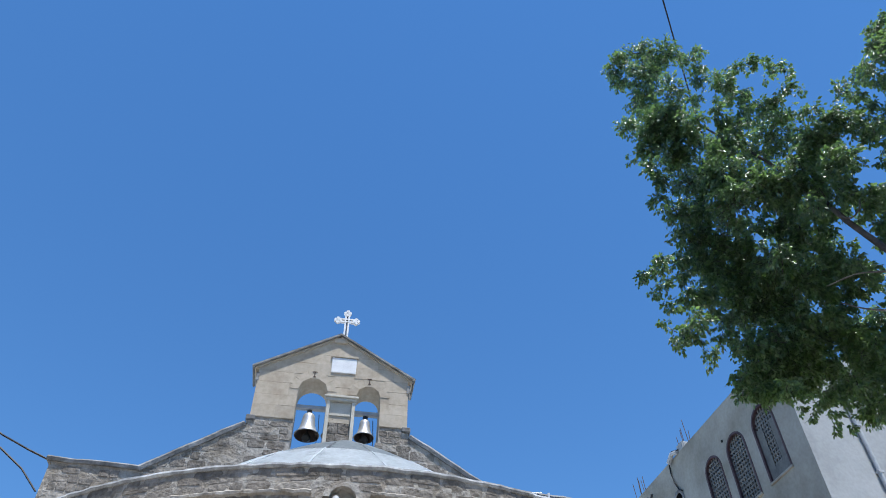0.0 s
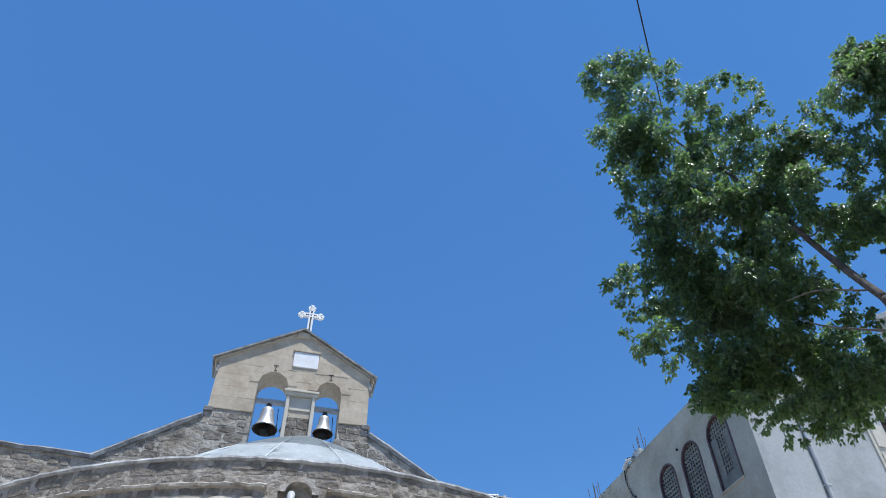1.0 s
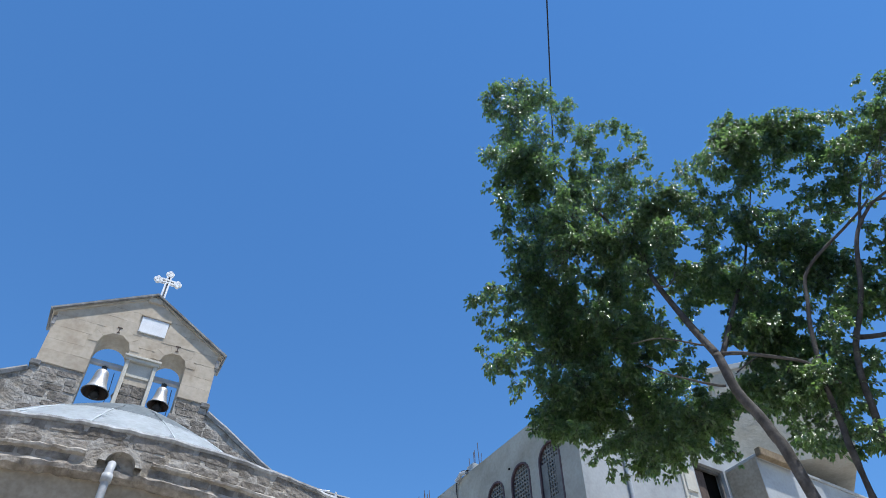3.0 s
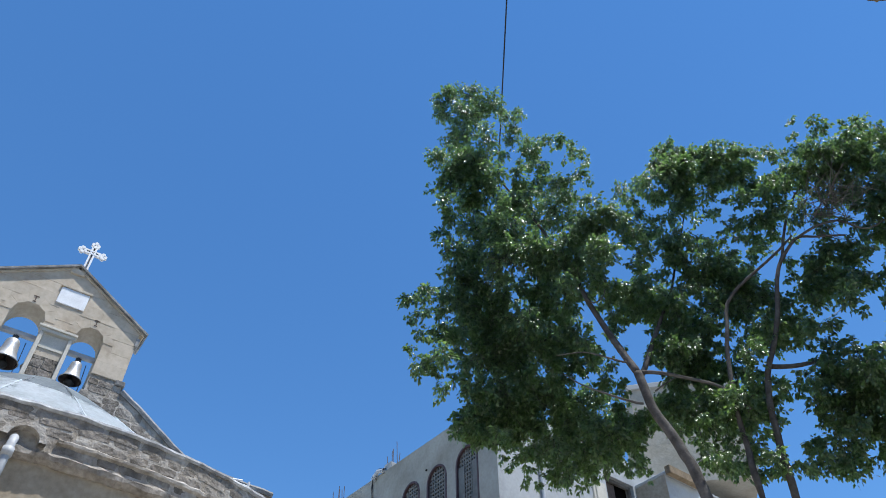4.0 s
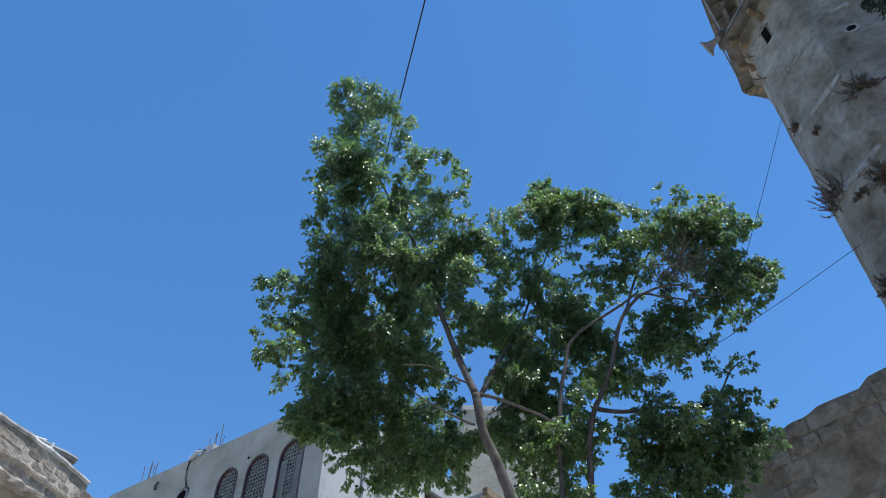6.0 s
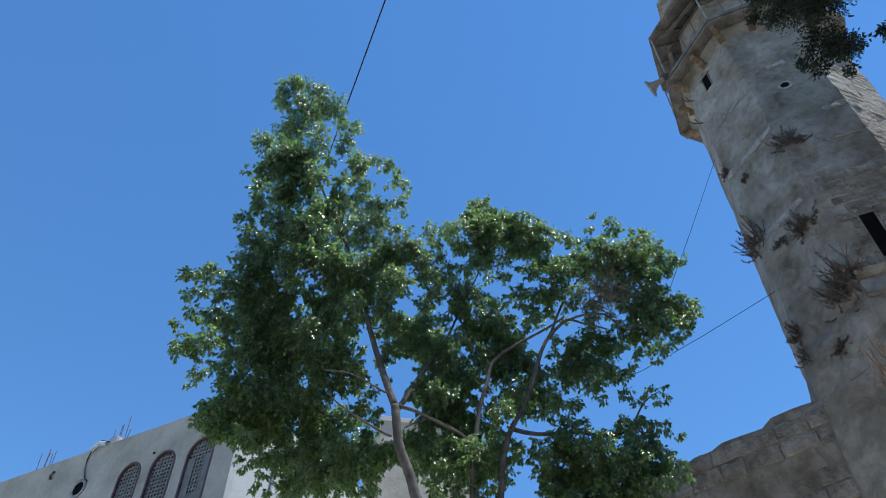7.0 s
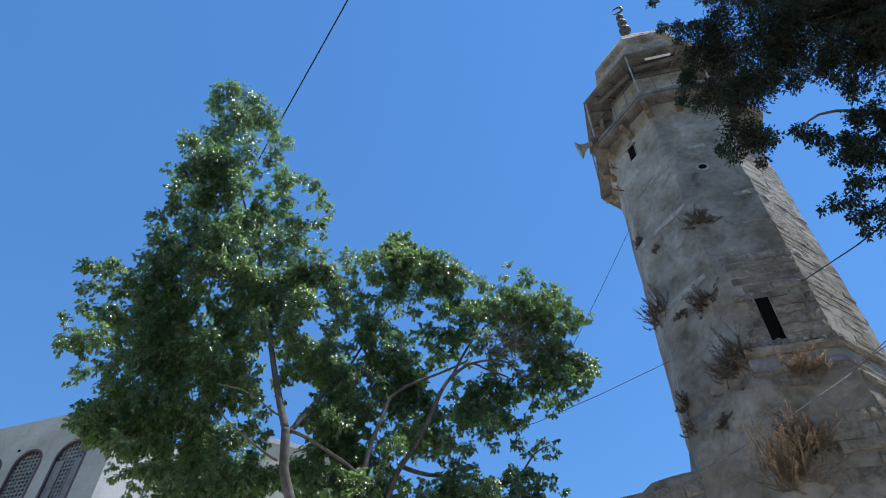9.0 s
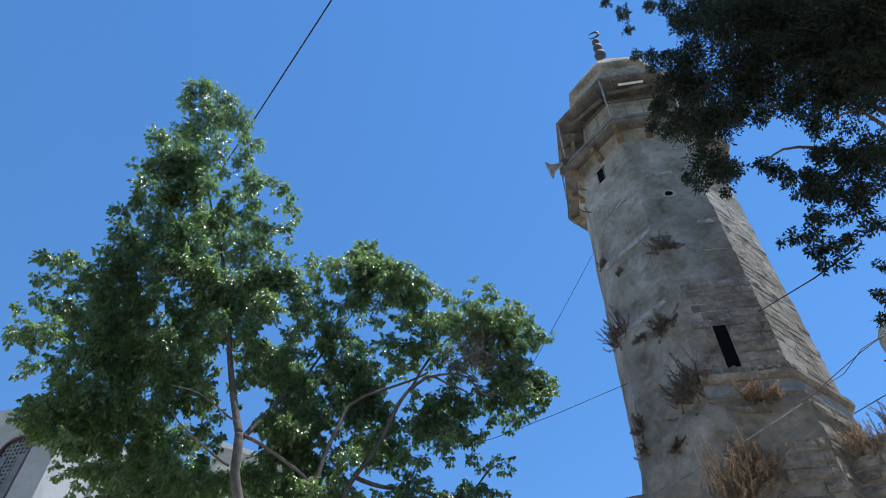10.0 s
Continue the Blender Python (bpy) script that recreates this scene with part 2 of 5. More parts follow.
def stone_mesh(name, material, k, depth=0.08, worn=0.12):
    """An uneven pillow stone, one metre square before scaling, that stands out towards -y."""
    rnd = random.Random(k)
    bm = bmesh.new()
    n = 12
    out = []
    for i in range(n):
        a = 2 * math.pi * (i + 0.5) / n
        c, s = math.cos(a), math.sin(a)
        sq = 1 / max(abs(c), abs(s))
        r = 0.5 * (0.2 + 0.8 * min(sq, 1.34)) * (1 - worn * rnd.random())
        out.append((r * c, r * s))
    back = [bm.verts.new((x, 0.3, z)) for x, z in out]
    mid = [bm.verts.new((x, -0.45 + 0.25 * rnd.random(), z)) for x, z in out]
    front = [bm.verts.new((x * 0.84 + 0.05 * (rnd.random() - 0.5), -0.9 - 0.3 * rnd.random(), z * 0.84 + 0.05 * (rnd.random() - 0.5))) for x, z in out]
    c = bm.verts.new((0.1 * (rnd.random() - 0.5), -1.05, 0.1 * (rnd.random() - 0.5)))
    for a, b in ((back, mid), (mid, front)):
        for i in range(n):
            bm.faces.new((a[i], a[(i + 1) % n], b[(i + 1) % n], b[i]))
    for i in range(n):
        bm.faces.new((front[i], front[(i + 1) % n], c))
    return link(name, bm, material)


def block_mesh(name, material, k, chip=0.2):
    """A squared block, one metre before scaling, with knocked edges."""
    rnd = random.Random(k)
    bm = bmesh.new()
    nx, nz = 5, 2
    front = [[None] * (nz + 1) for _ in range(nx + 1)]
    back = [[None] * (nz + 1) for _ in range(nx + 1)]
    for i in range(nx + 1):
        for j in range(nz + 1):
            x, z = i / nx - 0.5, j / nz - 0.5
            rim = i in (0, nx) or j in (0, nz)
            fx = x * (1 - 0.1 * rnd.random()) + (0 if rim else rnd.uniform(-0.06, 0.06))
            fz = z * (1 - 1.6 * chip * rnd.random()) + (0 if rim else rnd.uniform(-0.12, 0.12))
            front[i][j] = bm.verts.new((fx, -1 + (0.6 * rnd.random() if rim else 0.3 * rnd.random()), fz))
            if rim:
                back[i][j] = bm.verts.new((x, 0.5, z * 1.05))
    for i in range(nx):
        for j in range(nz):
            bm.faces.new((front[i][j], front[i + 1][j], front[i + 1][j + 1], front[i][j + 1]))
    ring = [(i, 0) for i in range(nx)] + [(nx, j) for j in range(nz)] + [(i, nz) for i in range(nx, 0, -1)] + [(0, j) for j in range(nz, 0, -1)]
    for (i, j), (k2, l2) in zip(ring, ring[1:] + ring[:1]):
        bm.faces.new((back[i][j], back[k2][l2], front[k2][l2], front[i][j]))
    return link(name, bm, material)


def place(x, y, z, sx, sy, sz, rz=0.0, ry=0.0):
    return pose(x, y, z, 0, ry, rz) @ Matrix.Diagonal((sx, sy, sz, 1))


# ---- ground ----
# out of view; its pale colour is chosen to bounce light upwards
bm = bmesh.new()
bmesh.ops.create_grid(bm, x_segments=2, y_segments=2, size=900)
tagged(new("ground", link("ground", bm, M_GROUND)), "unseen ground sheet, pale so that it bounces light", "ground", kind="structure")

# ---- church: local x to the right along the gable, y away, z up ----
church = thing("church", pose(-2.35, 12.795, 0.06, 0, 0, 10.35), "old stone church with rounded apse and bell gable", "church")
THICK = 0.55
SPRING_L, SPRING_R = 10.66, 10.62
ARCH = [(-0.415, 0.305, SPRING_L), (0.745, 0.255, SPRING_R)]     # centre, radius, springing height
APEX, SHOULDER, SHX = (0.05, 12.14), 11.14, 1.58


def arc_pts(cx, r, z, n=14):
    return [(cx + r * math.cos(math.pi * k / n), z + r * math.sin(math.pi * k / n)) for k in range(n + 1)]


def bell_gable():
    base = 9.92
    (c1, r1, z1), (c2, r2, z2) = ARCH
    pts = [(-SHX, base), (-SHX, SHOULDER), APEX, (SHX, SHOULDER), (SHX, base), (c2 + r2, base)] + arc_pts(c2, r2, z2) + [(c2 - r2, base), (c1 + r1, base)] + arc_pts(c1, r1, z1) + [(c1 - r1, base)]
    part("bell_gable_wall", slab(pts[::-1], 0.0, THICK), M_DRESSED, church, "dressed limestone bell gable with two arches")


bell_gable()


def dressed_blocks():
    """Courses of squared blocks on the gable's face, stopped at the arches and cut along the gable's slopes."""
    rnd = random.Random(4)
    z, row = 9.93, 0
    while z < 12.0:
        h = (0.29, 0.25, 0.31, 0.27)[row % 4]
        top, mid = z + h, z + h / 2
        spans = [(-SHX, SHX)]
        for c, r, s in ARCH:
            ro = r + 0.005 if mid < s - 0.05 else r + 0.19
            half = ro if mid < s else (math.sqrt(max(0, ro ** 2 - (mid - s) ** 2)) if mid - s < ro else 0)
            if half:
                nxt = []
                for a, b in spans:
                    if c + half <= a or c - half >= b:
                        nxt.append((a, b))
                    else:
                        nxt += [(a, c - half), (c + half, b)]
                spans = nxt
        for a, b in spans:
            if a > -0.2 and b < 0.55 and mid < 10.5:
                continue
            x = a
            while x < b - 0.03:
                w = min(rnd.uniform(0.38, 0.75), b - x)
                if b - x - w < 0.16:
                    w = b - x
                g1, g2 = rnd.choice((0.001, 0.001, 0.004)), rnd.choice((0.001, 0.003, 0.006))
                quad = [(x + g1, z + g2), (x + w - g1, z + g2), (x + w - g1, top - 0.001), (x + g1, top - 0.001)]
                for side in (-1, 1):
                    # keep what lies under the slope
                    ax, az, bx, bz = (APEX[0], APEX[1] - 0.02, side * SHX, SHOULDER - 0.02)
                    k = (bz - az) / (bx - ax)
                    out = []
                    for i, p in enumerate(quad):
                        q = quad[(i + 1) % len(quad)]
                        dp, dq = (az + k * (p[0] - ax)) - p[1], (az + k * (q[0] - ax)) - q[1]
                        if dp >= 0:
                            out.append(p)
                        if dp * dq < 0:
                            t = dp / (dp - dq)
                            out.append((p[0] + t * (q[0] - p[0]), p[1] + t * (q[1] - p[1])))
                    quad = out
                    if len(quad) < 3:
                        break
                if len(quad) >= 3:
                    xs, zs = [p[0] for p in quad], [p[1] for p in quad]
                    if (max(xs) - min(xs)) > 0.05 and (max(zs) - min(zs)) > 0.04:
                        o = rnd.uniform(0.004, 0.008)
                        bm = slab(quad, -o, 0.02)
                        part("stone_block", bm, M_DRESSED, church)
                x += w
        z, row = top, row + 1
    for c, r, s in ARCH:
        n = 5
        for k in range(n):
            a, b = math.pi * k / n + 0.004, math.pi * (k + 1) / n - 0.004
            ro = r + 0.17 + 0.02 * rnd.random()
            pts = [(c + r * math.cos(a), s + r * math.sin(a)), (c + ro * math.cos(a), s + ro * math.sin(a)), (c + ro * math.cos(b), s + ro * math.sin(b)), (c + r * math.cos(b), s + r * math.sin(b))]
            part("voussoir", slab(pts, -0.009, 0.02), M_DRESSED, church)


def gable_roof_slabs():
    for side in (-1, 1):
        x1, z1 = side * (SHX + 0.13), SHOULDER - 0.07
        ax, az = APEX
        d = Vector((x1 - ax, 0, z1 - az))
        nrm = Vector((-d.z, 0, d.x)).normalized() * (1 if side > 0 else -1)
        nrm = nrm if nrm.z > 0 else -nrm
        p, q = Vector((ax - side * 0.02, 0, az)), Vector((x1, 0, z1))
        pts = [(v.x, v.z) for v in (p, q, q + nrm * 0.04, p + nrm * 0.04)]
        part("roof_slab", rough_up(slab(pts, -0.095, THICK + 0.12), 0.012, 2.0), M_COPING, church, "thin cement roof slab")
        pts = [(v.x, v.z) for v in (p - nrm * 0.05, q - nrm * 0.04 - d * 0.02, q - d * 0.02, p)]
        part("cornice", slab(pts, -0.03, THICK + 0.06), M_DRESSED, church)
        part("corner_bracket", boxes((side * (SHX + 0.005) - 0.035, side * (SHX + 0.005) + 0.035, -0.03, 0.22, 10.78, 10.98), bevel=0.01), M_COPING, church)
        part("string_stub", boxes((side * (SHX - 0.02) - 0.09, side * (SHX - 0.02) + 0.09, -0.03, THICK, 9.83, 9.95), bevel=0.02), M_COPING, church)
    part("apex_stone", boxes((-0.1, 0.19, -0.045, 0.3, 11.93, 12.09), bevel=0.02), M_DRESSED, church)


def gable_cross():
    bm = bmesh.new()
    cx, z0 = 0.135, 12.23
    cz = z0 + 0.5
    for x0, x1, zz0, zz1 in ((-0.055, -0.018, z0 - 0.05, z0 + 0.68), (0.018, 0.055, z0 - 0.05, z0 + 0.68)):
        box(bm, cx + x0, cx + x1, 0.1, 0.16, zz0, zz1)
    for zz0, zz1 in ((cz - 0.055, cz - 0.018), (cz + 0.018, cz + 0.055)):
        box(bm, cx - 0.2, cx + 0.2, 0.097, 0.163, zz0, zz1)
    for dx, dz in ((-0.21, 0), (0.21, 0), (0, 0.22)):
        for ex, ez in ((0.0, 0.045), (0.0, -0.045), (0.045, 0.0), (-0.045, 0)):
            r = bmesh.ops.create_cone(bm, cap_ends=True, segments=12, radius1=0.043, radius2=0.043, depth=0.07)
            bmesh.ops.transform(bm, matrix=pose(cx + dx + ex, 0.13, cz + dz + ez, 90), verts=r["verts"])
    part("cross", bm, M_WHITE, church, "white metal cross with trefoil ends")
    part("cross_inlay", boxes((cx - 0.015, cx + 0.015, 0.115, 0.145, z0, z0 + 0.66), (cx - 0.19, cx + 0.19, 0.118, 0.142, cz - 0.015, cz + 0.015)), M_DARK, church)


def plaque_and_niche():
    part("plaque", rough_up(boxes((-0.09, 0.44, -0.03, 0.02, 11.15, 11.54), bevel=0.006), 0.003, 3), M_WHITE, church, "blank white marble plaque")
    part("plaque_lintel", boxes((-0.12, 0.47, -0.05, 0.02, 11.545, 11.6), bevel=0.008), M_DRESSED, church)
    for x in (-0.42, 0.75):
        z = 11.06 if x < 0 else 11.0
        part("iron_mark", boxes((x - 0.01, x + 0.01, -0.018, 0.0, z - 0.06, z + 0.05), (x - 0.05, x + 0.05, -0.02, 0.0, z + 0.05, z + 0.066), (x - 0.03, x + 0.03, -0.019, 0.0, z - 0.075, z - 0.06)), M_RUST_SHADE, church)
    for x0, x1 in ((-0.105, -0.03), (0.415, 0.485)):
        part("niche_post", boxes((x0, x1, -0.07, 0.02, 8.9, 10.4), bevel=0.008), M_CREAM, church)
    part("niche_lintel", boxes((-0.13, 0.51, -0.09, 0.03, 10.4, 10.47), (-0.16, 0.54, -0.12, 0.03, 10.47, 10.52), bevel=0.008), M_CREAM, church, "cream painted lintel moulding")
    part("niche_panel", boxes((-0.028, 0.413, -0.02, 0.01, 10.08, 10.395), bevel=0.006), M_CREAM, church)


dressed_blocks()
gable_roof_slabs()
gable_cross()
plaque_and_niche()

# east wall below the gable, with its sloping shoulders and level ends
WALL = [(-4.9, -0.1), (-4.9, 8.66), (-3.32, 8.6), (-1.6, 9.72), (-1.55, 9.93), (1.58, 9.93), (1.62, 9.72), (3.2, 8.72), (4.88, 8.58), (4.88, -0.1)]
niche = [(1.0, 9.93), (1.0, 8.9), (0.49, 8.9), (0.49, 9.93), (-0.11, 9.93), (-0.11, 8.9), (-0.72, 8.9), (-0.72, 9.93)]
part("gable_wall", rough_up(slab((WALL[:5] + niche[::-1] + WALL[5:])[::-1], 0.02, THICK + 0.05), 0.01, 2), M_JOINT, church, "rubble stone wall in pale mortar")
part("nave", boxes((-4.85, 4.85, THICK + 0.06, 16, -0.1, 8.2)), M_APSE, church)
roof = bmesh.new()
vs = [roof.verts.new(p) for p in ((-4.85, THICK + 0.06, 8.21), (0, THICK + 0.06, 8.9), (4.85, THICK + 0.06, 8.21), (-4.85, 16, 8.21), (0, 16, 8.9), (4.85, 16, 8.21))]
for q in ((0, 1, 4, 3), (1, 2, 5, 4), (0, 2, 1), (3, 4, 5), (0, 3, 5, 2)):
    roof.faces.new([vs[i] for i in q])
part("nave_roof", roof, M_DOME, church)


def coping(x0, z0, x1, z1, name="coping", t=0.09, w=0.02):
    d = Vector((x1 - x0, 0, z1 - z0))
    nrm = Vector((-d.z, 0, d.x)).normalized()
    nrm = nrm if nrm.z > 0 else -nrm
    n = max(2, int(d.length / 0.22))
    bm = bmesh.new()
    rings = []
    for i in range(n + 1):
        p = Vector((x0, 0, z0)) + d * (i / n) + nrm * 0.02 * noise.noise(Vector((x0 + i * 0.9, z0, 3)))
        ring = []
        for y, h in ((-w, -0.02), (-w - 0.02, t * 0.5), (-w * 0.5, t), (THICK, t), (THICK + 0.1, t * 0.4), (THICK + 0.08, -0.02)):
            ring.append(bm.verts.new(p + nrm * h + Vector((0, y, 0))))
        rings.append(ring)
    for a, b in zip(rings, rings[1:]):
        for k in range(6):
            bm.faces.new((a[k], a[(k + 1) % 6], b[(k + 1) % 6], b[k]))
    bm.faces.new(rings[0])
    bm.faces.new(rings[-1])
    part(name, rough_up(bm, 0.015, 3), M_COPING, church, "weathered grey cement coping")


coping(-3.34, 8.58, -1.62, 9.72)
coping(1.62, 9.72, 3.2, 8.72)
coping(-4.97, 8.66, -3.3, 8.6, t=0.07)
coping(3.15, 8.7, 4.95, 8.58, t=0.09)

# apse: a shallow rounded wall before the gable
ACX, ACV, AR = 0.77, -5.59, 7.99          # centre and radius of its plan, v towards the viewer
RIM = 7.6


def apse_pt(u, out=0.0):
    """Point of the apse's face at u; out: further towards the viewer."""
    a = math.asin((u - ACX) / AR)
    r = AR + out
    return ACX + r * math.sin(a), -(ACV + r * math.cos(a)), a


def apse_strip(rows, u0=-4.75, u1=4.75, n=60, jitter=0.0, scale=2.5):
    """A band bent along the apse: rows of (out, z) are its section."""
    bm = bmesh.new()
    rings = []
    for i in range(n + 1):
        u = u0 + (u1 - u0) * i / n
        ring = []
        for o, z in rows:
            x, y, _ = apse_pt(u, o)
            ring.append(bm.verts.new((x, y, z)))
        rings.append(ring)
    m = len(rows)
    for a, b in zip(rings, rings[1:]):
        for k in range(m):
            bm.faces.new((a[k], a[(k + 1) % m], b[(k + 1) % m], b[k]))
    bm.faces.new(rings[0])
    bm.faces.new(rings[-1])
    return rough_up(bm, jitter, scale) if jitter else bm


part("apse_wall", apse_strip([(-0.05, -0.1), (-0.05, 6.9), (-0.5, 6.9), (-0.5, -0.1)]), M_APSE, church, "shaded plastered apse wall")
part("apse_band", apse_strip([(0.0, 6.9), (0.0, RIM - 0.02), (-0.5, RIM - 0.02), (-0.5, 6.9)], jitter=0.012), M_JOINT, church)
part("apse_moulding", apse_strip([(0.0, 7.1), (0.05, 7.13), (0.055, 7.17), (0.02, 7.2), (-0.2, 7.2), (-0.2, 7.1)], u1=-0.15, n=200, jitter=0.018, scale=8), M_JOINT, church, "worn upper moulding of the apse")
part("apse_moulding", apse_strip([(0.0, 7.1), (0.05, 7.13), (0.055, 7.17), (0.02, 7.2), (-0.2, 7.2), (-0.2, 7.1)], u0=0.75, n=120, jitter=0.018, scale=8), M_JOINT, church, "worn upper moulding of the apse")
part("apse_ledge", apse_strip([(0.0, 6.78), (0.08, 6.83), (0.095, 6.9), (0.03, 6.95), (-0.2, 6.95), (-0.2, 6.78)], n=260, jitter=0.035, scale=7), M_RUBBLE, church, "worn moulded stone ledge")
part("apse_rim", apse_strip([(0.02, RIM - 0.03), (0.045, RIM), (0.03, RIM + 0.04), (-0.2, RIM + 0.07), (-0.45, RIM + 0.05), (-0.4, RIM - 0.03)], n=200, jitter=0.018, scale=4.5), M_RIM, church, "pale cement rim above the apse")


def apse_dome():
    """Half dome in sheets with raised seams."""
    cx, a, b, h = 0.4, 3.45, 2.2, 1.92
    def pt(f, g):
        # f: round the dome 0..1 from left to right, g: 0 rim .. 1 crown
        th = math.pi * (1 - f)
        k = 1 - g
        return Vector((cx + a * k * math.cos(th), -b * k * math.sin(th) + 0.02, RIM + 0.02 + h * (1 - k ** 1.27) - (0.0 if g < 0.4605 else 0.02)))
    sheets = 7
    for s in range(sheets):
        for lo, hi in ((0.0, 0.46), (0.462, 0.97)):
            bm = bmesh.new()
            grid = []
            for i in range(7):
                f = (s + 0.012 + 0.976 * i / 6) / sheets
                grid.append([bm.verts.new(pt(f, lo + 0.004 + (hi - lo - 0.008) * j / 6)) for j in range(7)])
            for i in range(6):
                for j in range(6):
                    bm.faces.new((grid[i][j], grid[i + 1][j], grid[i + 1][j + 1], grid[i][j + 1]))
            bmesh.ops.solidify(bm, geom=bm.faces[:], thickness=0.03)
            part("dome_sheet", rough_up(bm, 0.01, 3), M_DOME if lo == 0 else M_COPING2, church, smooth=True)
        if s:
            bm = bmesh.new()
            tube(bm, [pt(s / sheets, 0.02 + 0.44 * j / 10) + Vector((0, 0, 0.002)) for j in range(11)], 0.011, 6)
            part("dome_seam", bm, M_DOME, church)
    bm = bmesh.new()
    grid = [[bm.verts.new(pt(i / 30, j / 10) * 1.0 - Vector((0, -0.02, 0.04))) for j in range(11)] for i in range(31)]
    for i in range(30):
        for j in range(10):
            bm.faces.new((grid[i][j], grid[i + 1][j], grid[i + 1][j + 1], grid[i][j + 1]))
    part("dome_shell", bm, M_COPING, church)


apse_dome()
part("dome_patch", rough_up(boxes((0.5, 0.72, -0.3, -0.02, 8.9, 9.25), (0.76, 1.1, -0.3, -0.02, 8.75, 9.05), bevel=0.04), 0.02, 4), M_DOME, church, "grey mortar lump beside the dome")


def spout():
    x, y, a = apse_pt(0.33)
    bm = bmesh.new()
    n = 14
    ring = []
    for rr, o in ((0.3, 0.0), (0.3, -0.16), (0.2, -0.16), (0.2, 0.0)):
        ring.append([bm.verts.new((x + rr * math.cos(math.pi * k / n), y + o, 7.0 + rr * 0.95 * math.sin(math.pi * k / n))) for k in range(n + 1)])
    for i in range(4):
        for k in range(n):
            bm.faces.new((ring[i][k], ring[i][k + 1], ring[(i + 1) % 4][k + 1], ring[(i + 1) % 4][k]))
    part("spout_hood", rough_up(bm, 0.015, 4), M_JOINT, church, "half round mortar hood over a spout")
    bm = tube(bmesh.new(), [(x - 0.09, y + 0.1, 7.03), (x - 0.1, y - 0.12, 6.98), (x - 0.11, y - 0.18, 6.85), (x - 0.13, y - 0.18, 5.0)], 0.06, 12)
    tube(bm, [(x - 0.11, y - 0.18, 6.8), (x - 0.11, y - 0.18, 6.68)], 0.075, 12)
    part("rain_pipe", bm, M_PVC, church, "grey rainwater pipe", smooth=True)


spout()


def bells():
    prof = [(0.0, 0.5), (0.06, 0.495), (0.105, 0.47), (0.125, 0.43), (0.132, 0.36), (0.145, 0.25), (0.17, 0.14), (0.21, 0.055), (0.258, 0.0), (0.25, -0.015), (0.2, 0.045), (0.15, 0.15), (0.115, 0.32), (0.09, 0.42), (0.0, 0.44)]
    for (c, r, s), k, dx in ((ARCH[0], 1.0, -0.01), (ARCH[1], 0.82, -0.02)):
        b = thing("church_bell", church.matrix_basis @ pose(c + dx, 0.24, 9.73 if k == 1 else 9.78), "silver painted bell hanging in an arch" if k == 1 else "smaller silver painted bell hanging in an arch", "bell", "bells in the gable")
        bm = lathe([(x * k, z * k) for x, z in prof], 28, cap=False)
        part("bell_body", bm, M_BELL, b, smooth=True)
        # dark inner skin puts the shade of the bell's mouth into colour
        part("bell_shade_lining", lathe([(x * k * 0.985, z * k - 0.006) for x, z in prof[9:]], 28, cap=False), M_RUST_SHADE, b, "lining whose dark colour carries the shade inside the bell", smooth=True)
        bm = lathe([(0.02, 0.42 * k), (0.024, 0.04), (0.07, 0.0), (0.095, -0.05), (0.085, -0.1), (0.04, -0.13), (0.012, -0.16)], 12)
        part("clapper", bm, M_DARK, b, "dark iron clapper", smooth=True)
        part("headstock", boxes((-0.05, 0.05, -0.045, 0.045, 0.49 * k, 0.49 * k + 0.09), (-0.022, 0.022, -0.02, 0.02, 0.49 * k + 0.09, 0.49 * k + 0.2), bevel=0.01), M_DARK, b)
        part("beam", boxes((-r - dx - 0.03, r - dx + 0.03, -0.05, 0.05, 0.49 * k + 0.11, 0.49 * k + 0.2), bevel=0.01), M_PVC, b, "pale beam across the arch")
        bm = tube(bmesh.new(), [(0.2 * k, 0.0, 0.5 * k), (0.22 * k, -0.02, 0.1), (0.19, -0.03, -0.5)], 0.008, 5)
        part("bell_rope", bm, M_CABLE, b)


bells()

# ---- plastered building: local x along its bright side, y along its shaded side ----
house = thing("plastered_building", pose(8.232, 14.849, 0, 0, 0, 14.7), "grey and white plastered building with arched grille windows", "building")
ROOF = 13.3
WIN = [(1.18, 0.88), (2.47, 0.84), (3.66, 0.8)]       # distance from the corner, width
W_LOW, W_SPRING = 10.47, 11.89


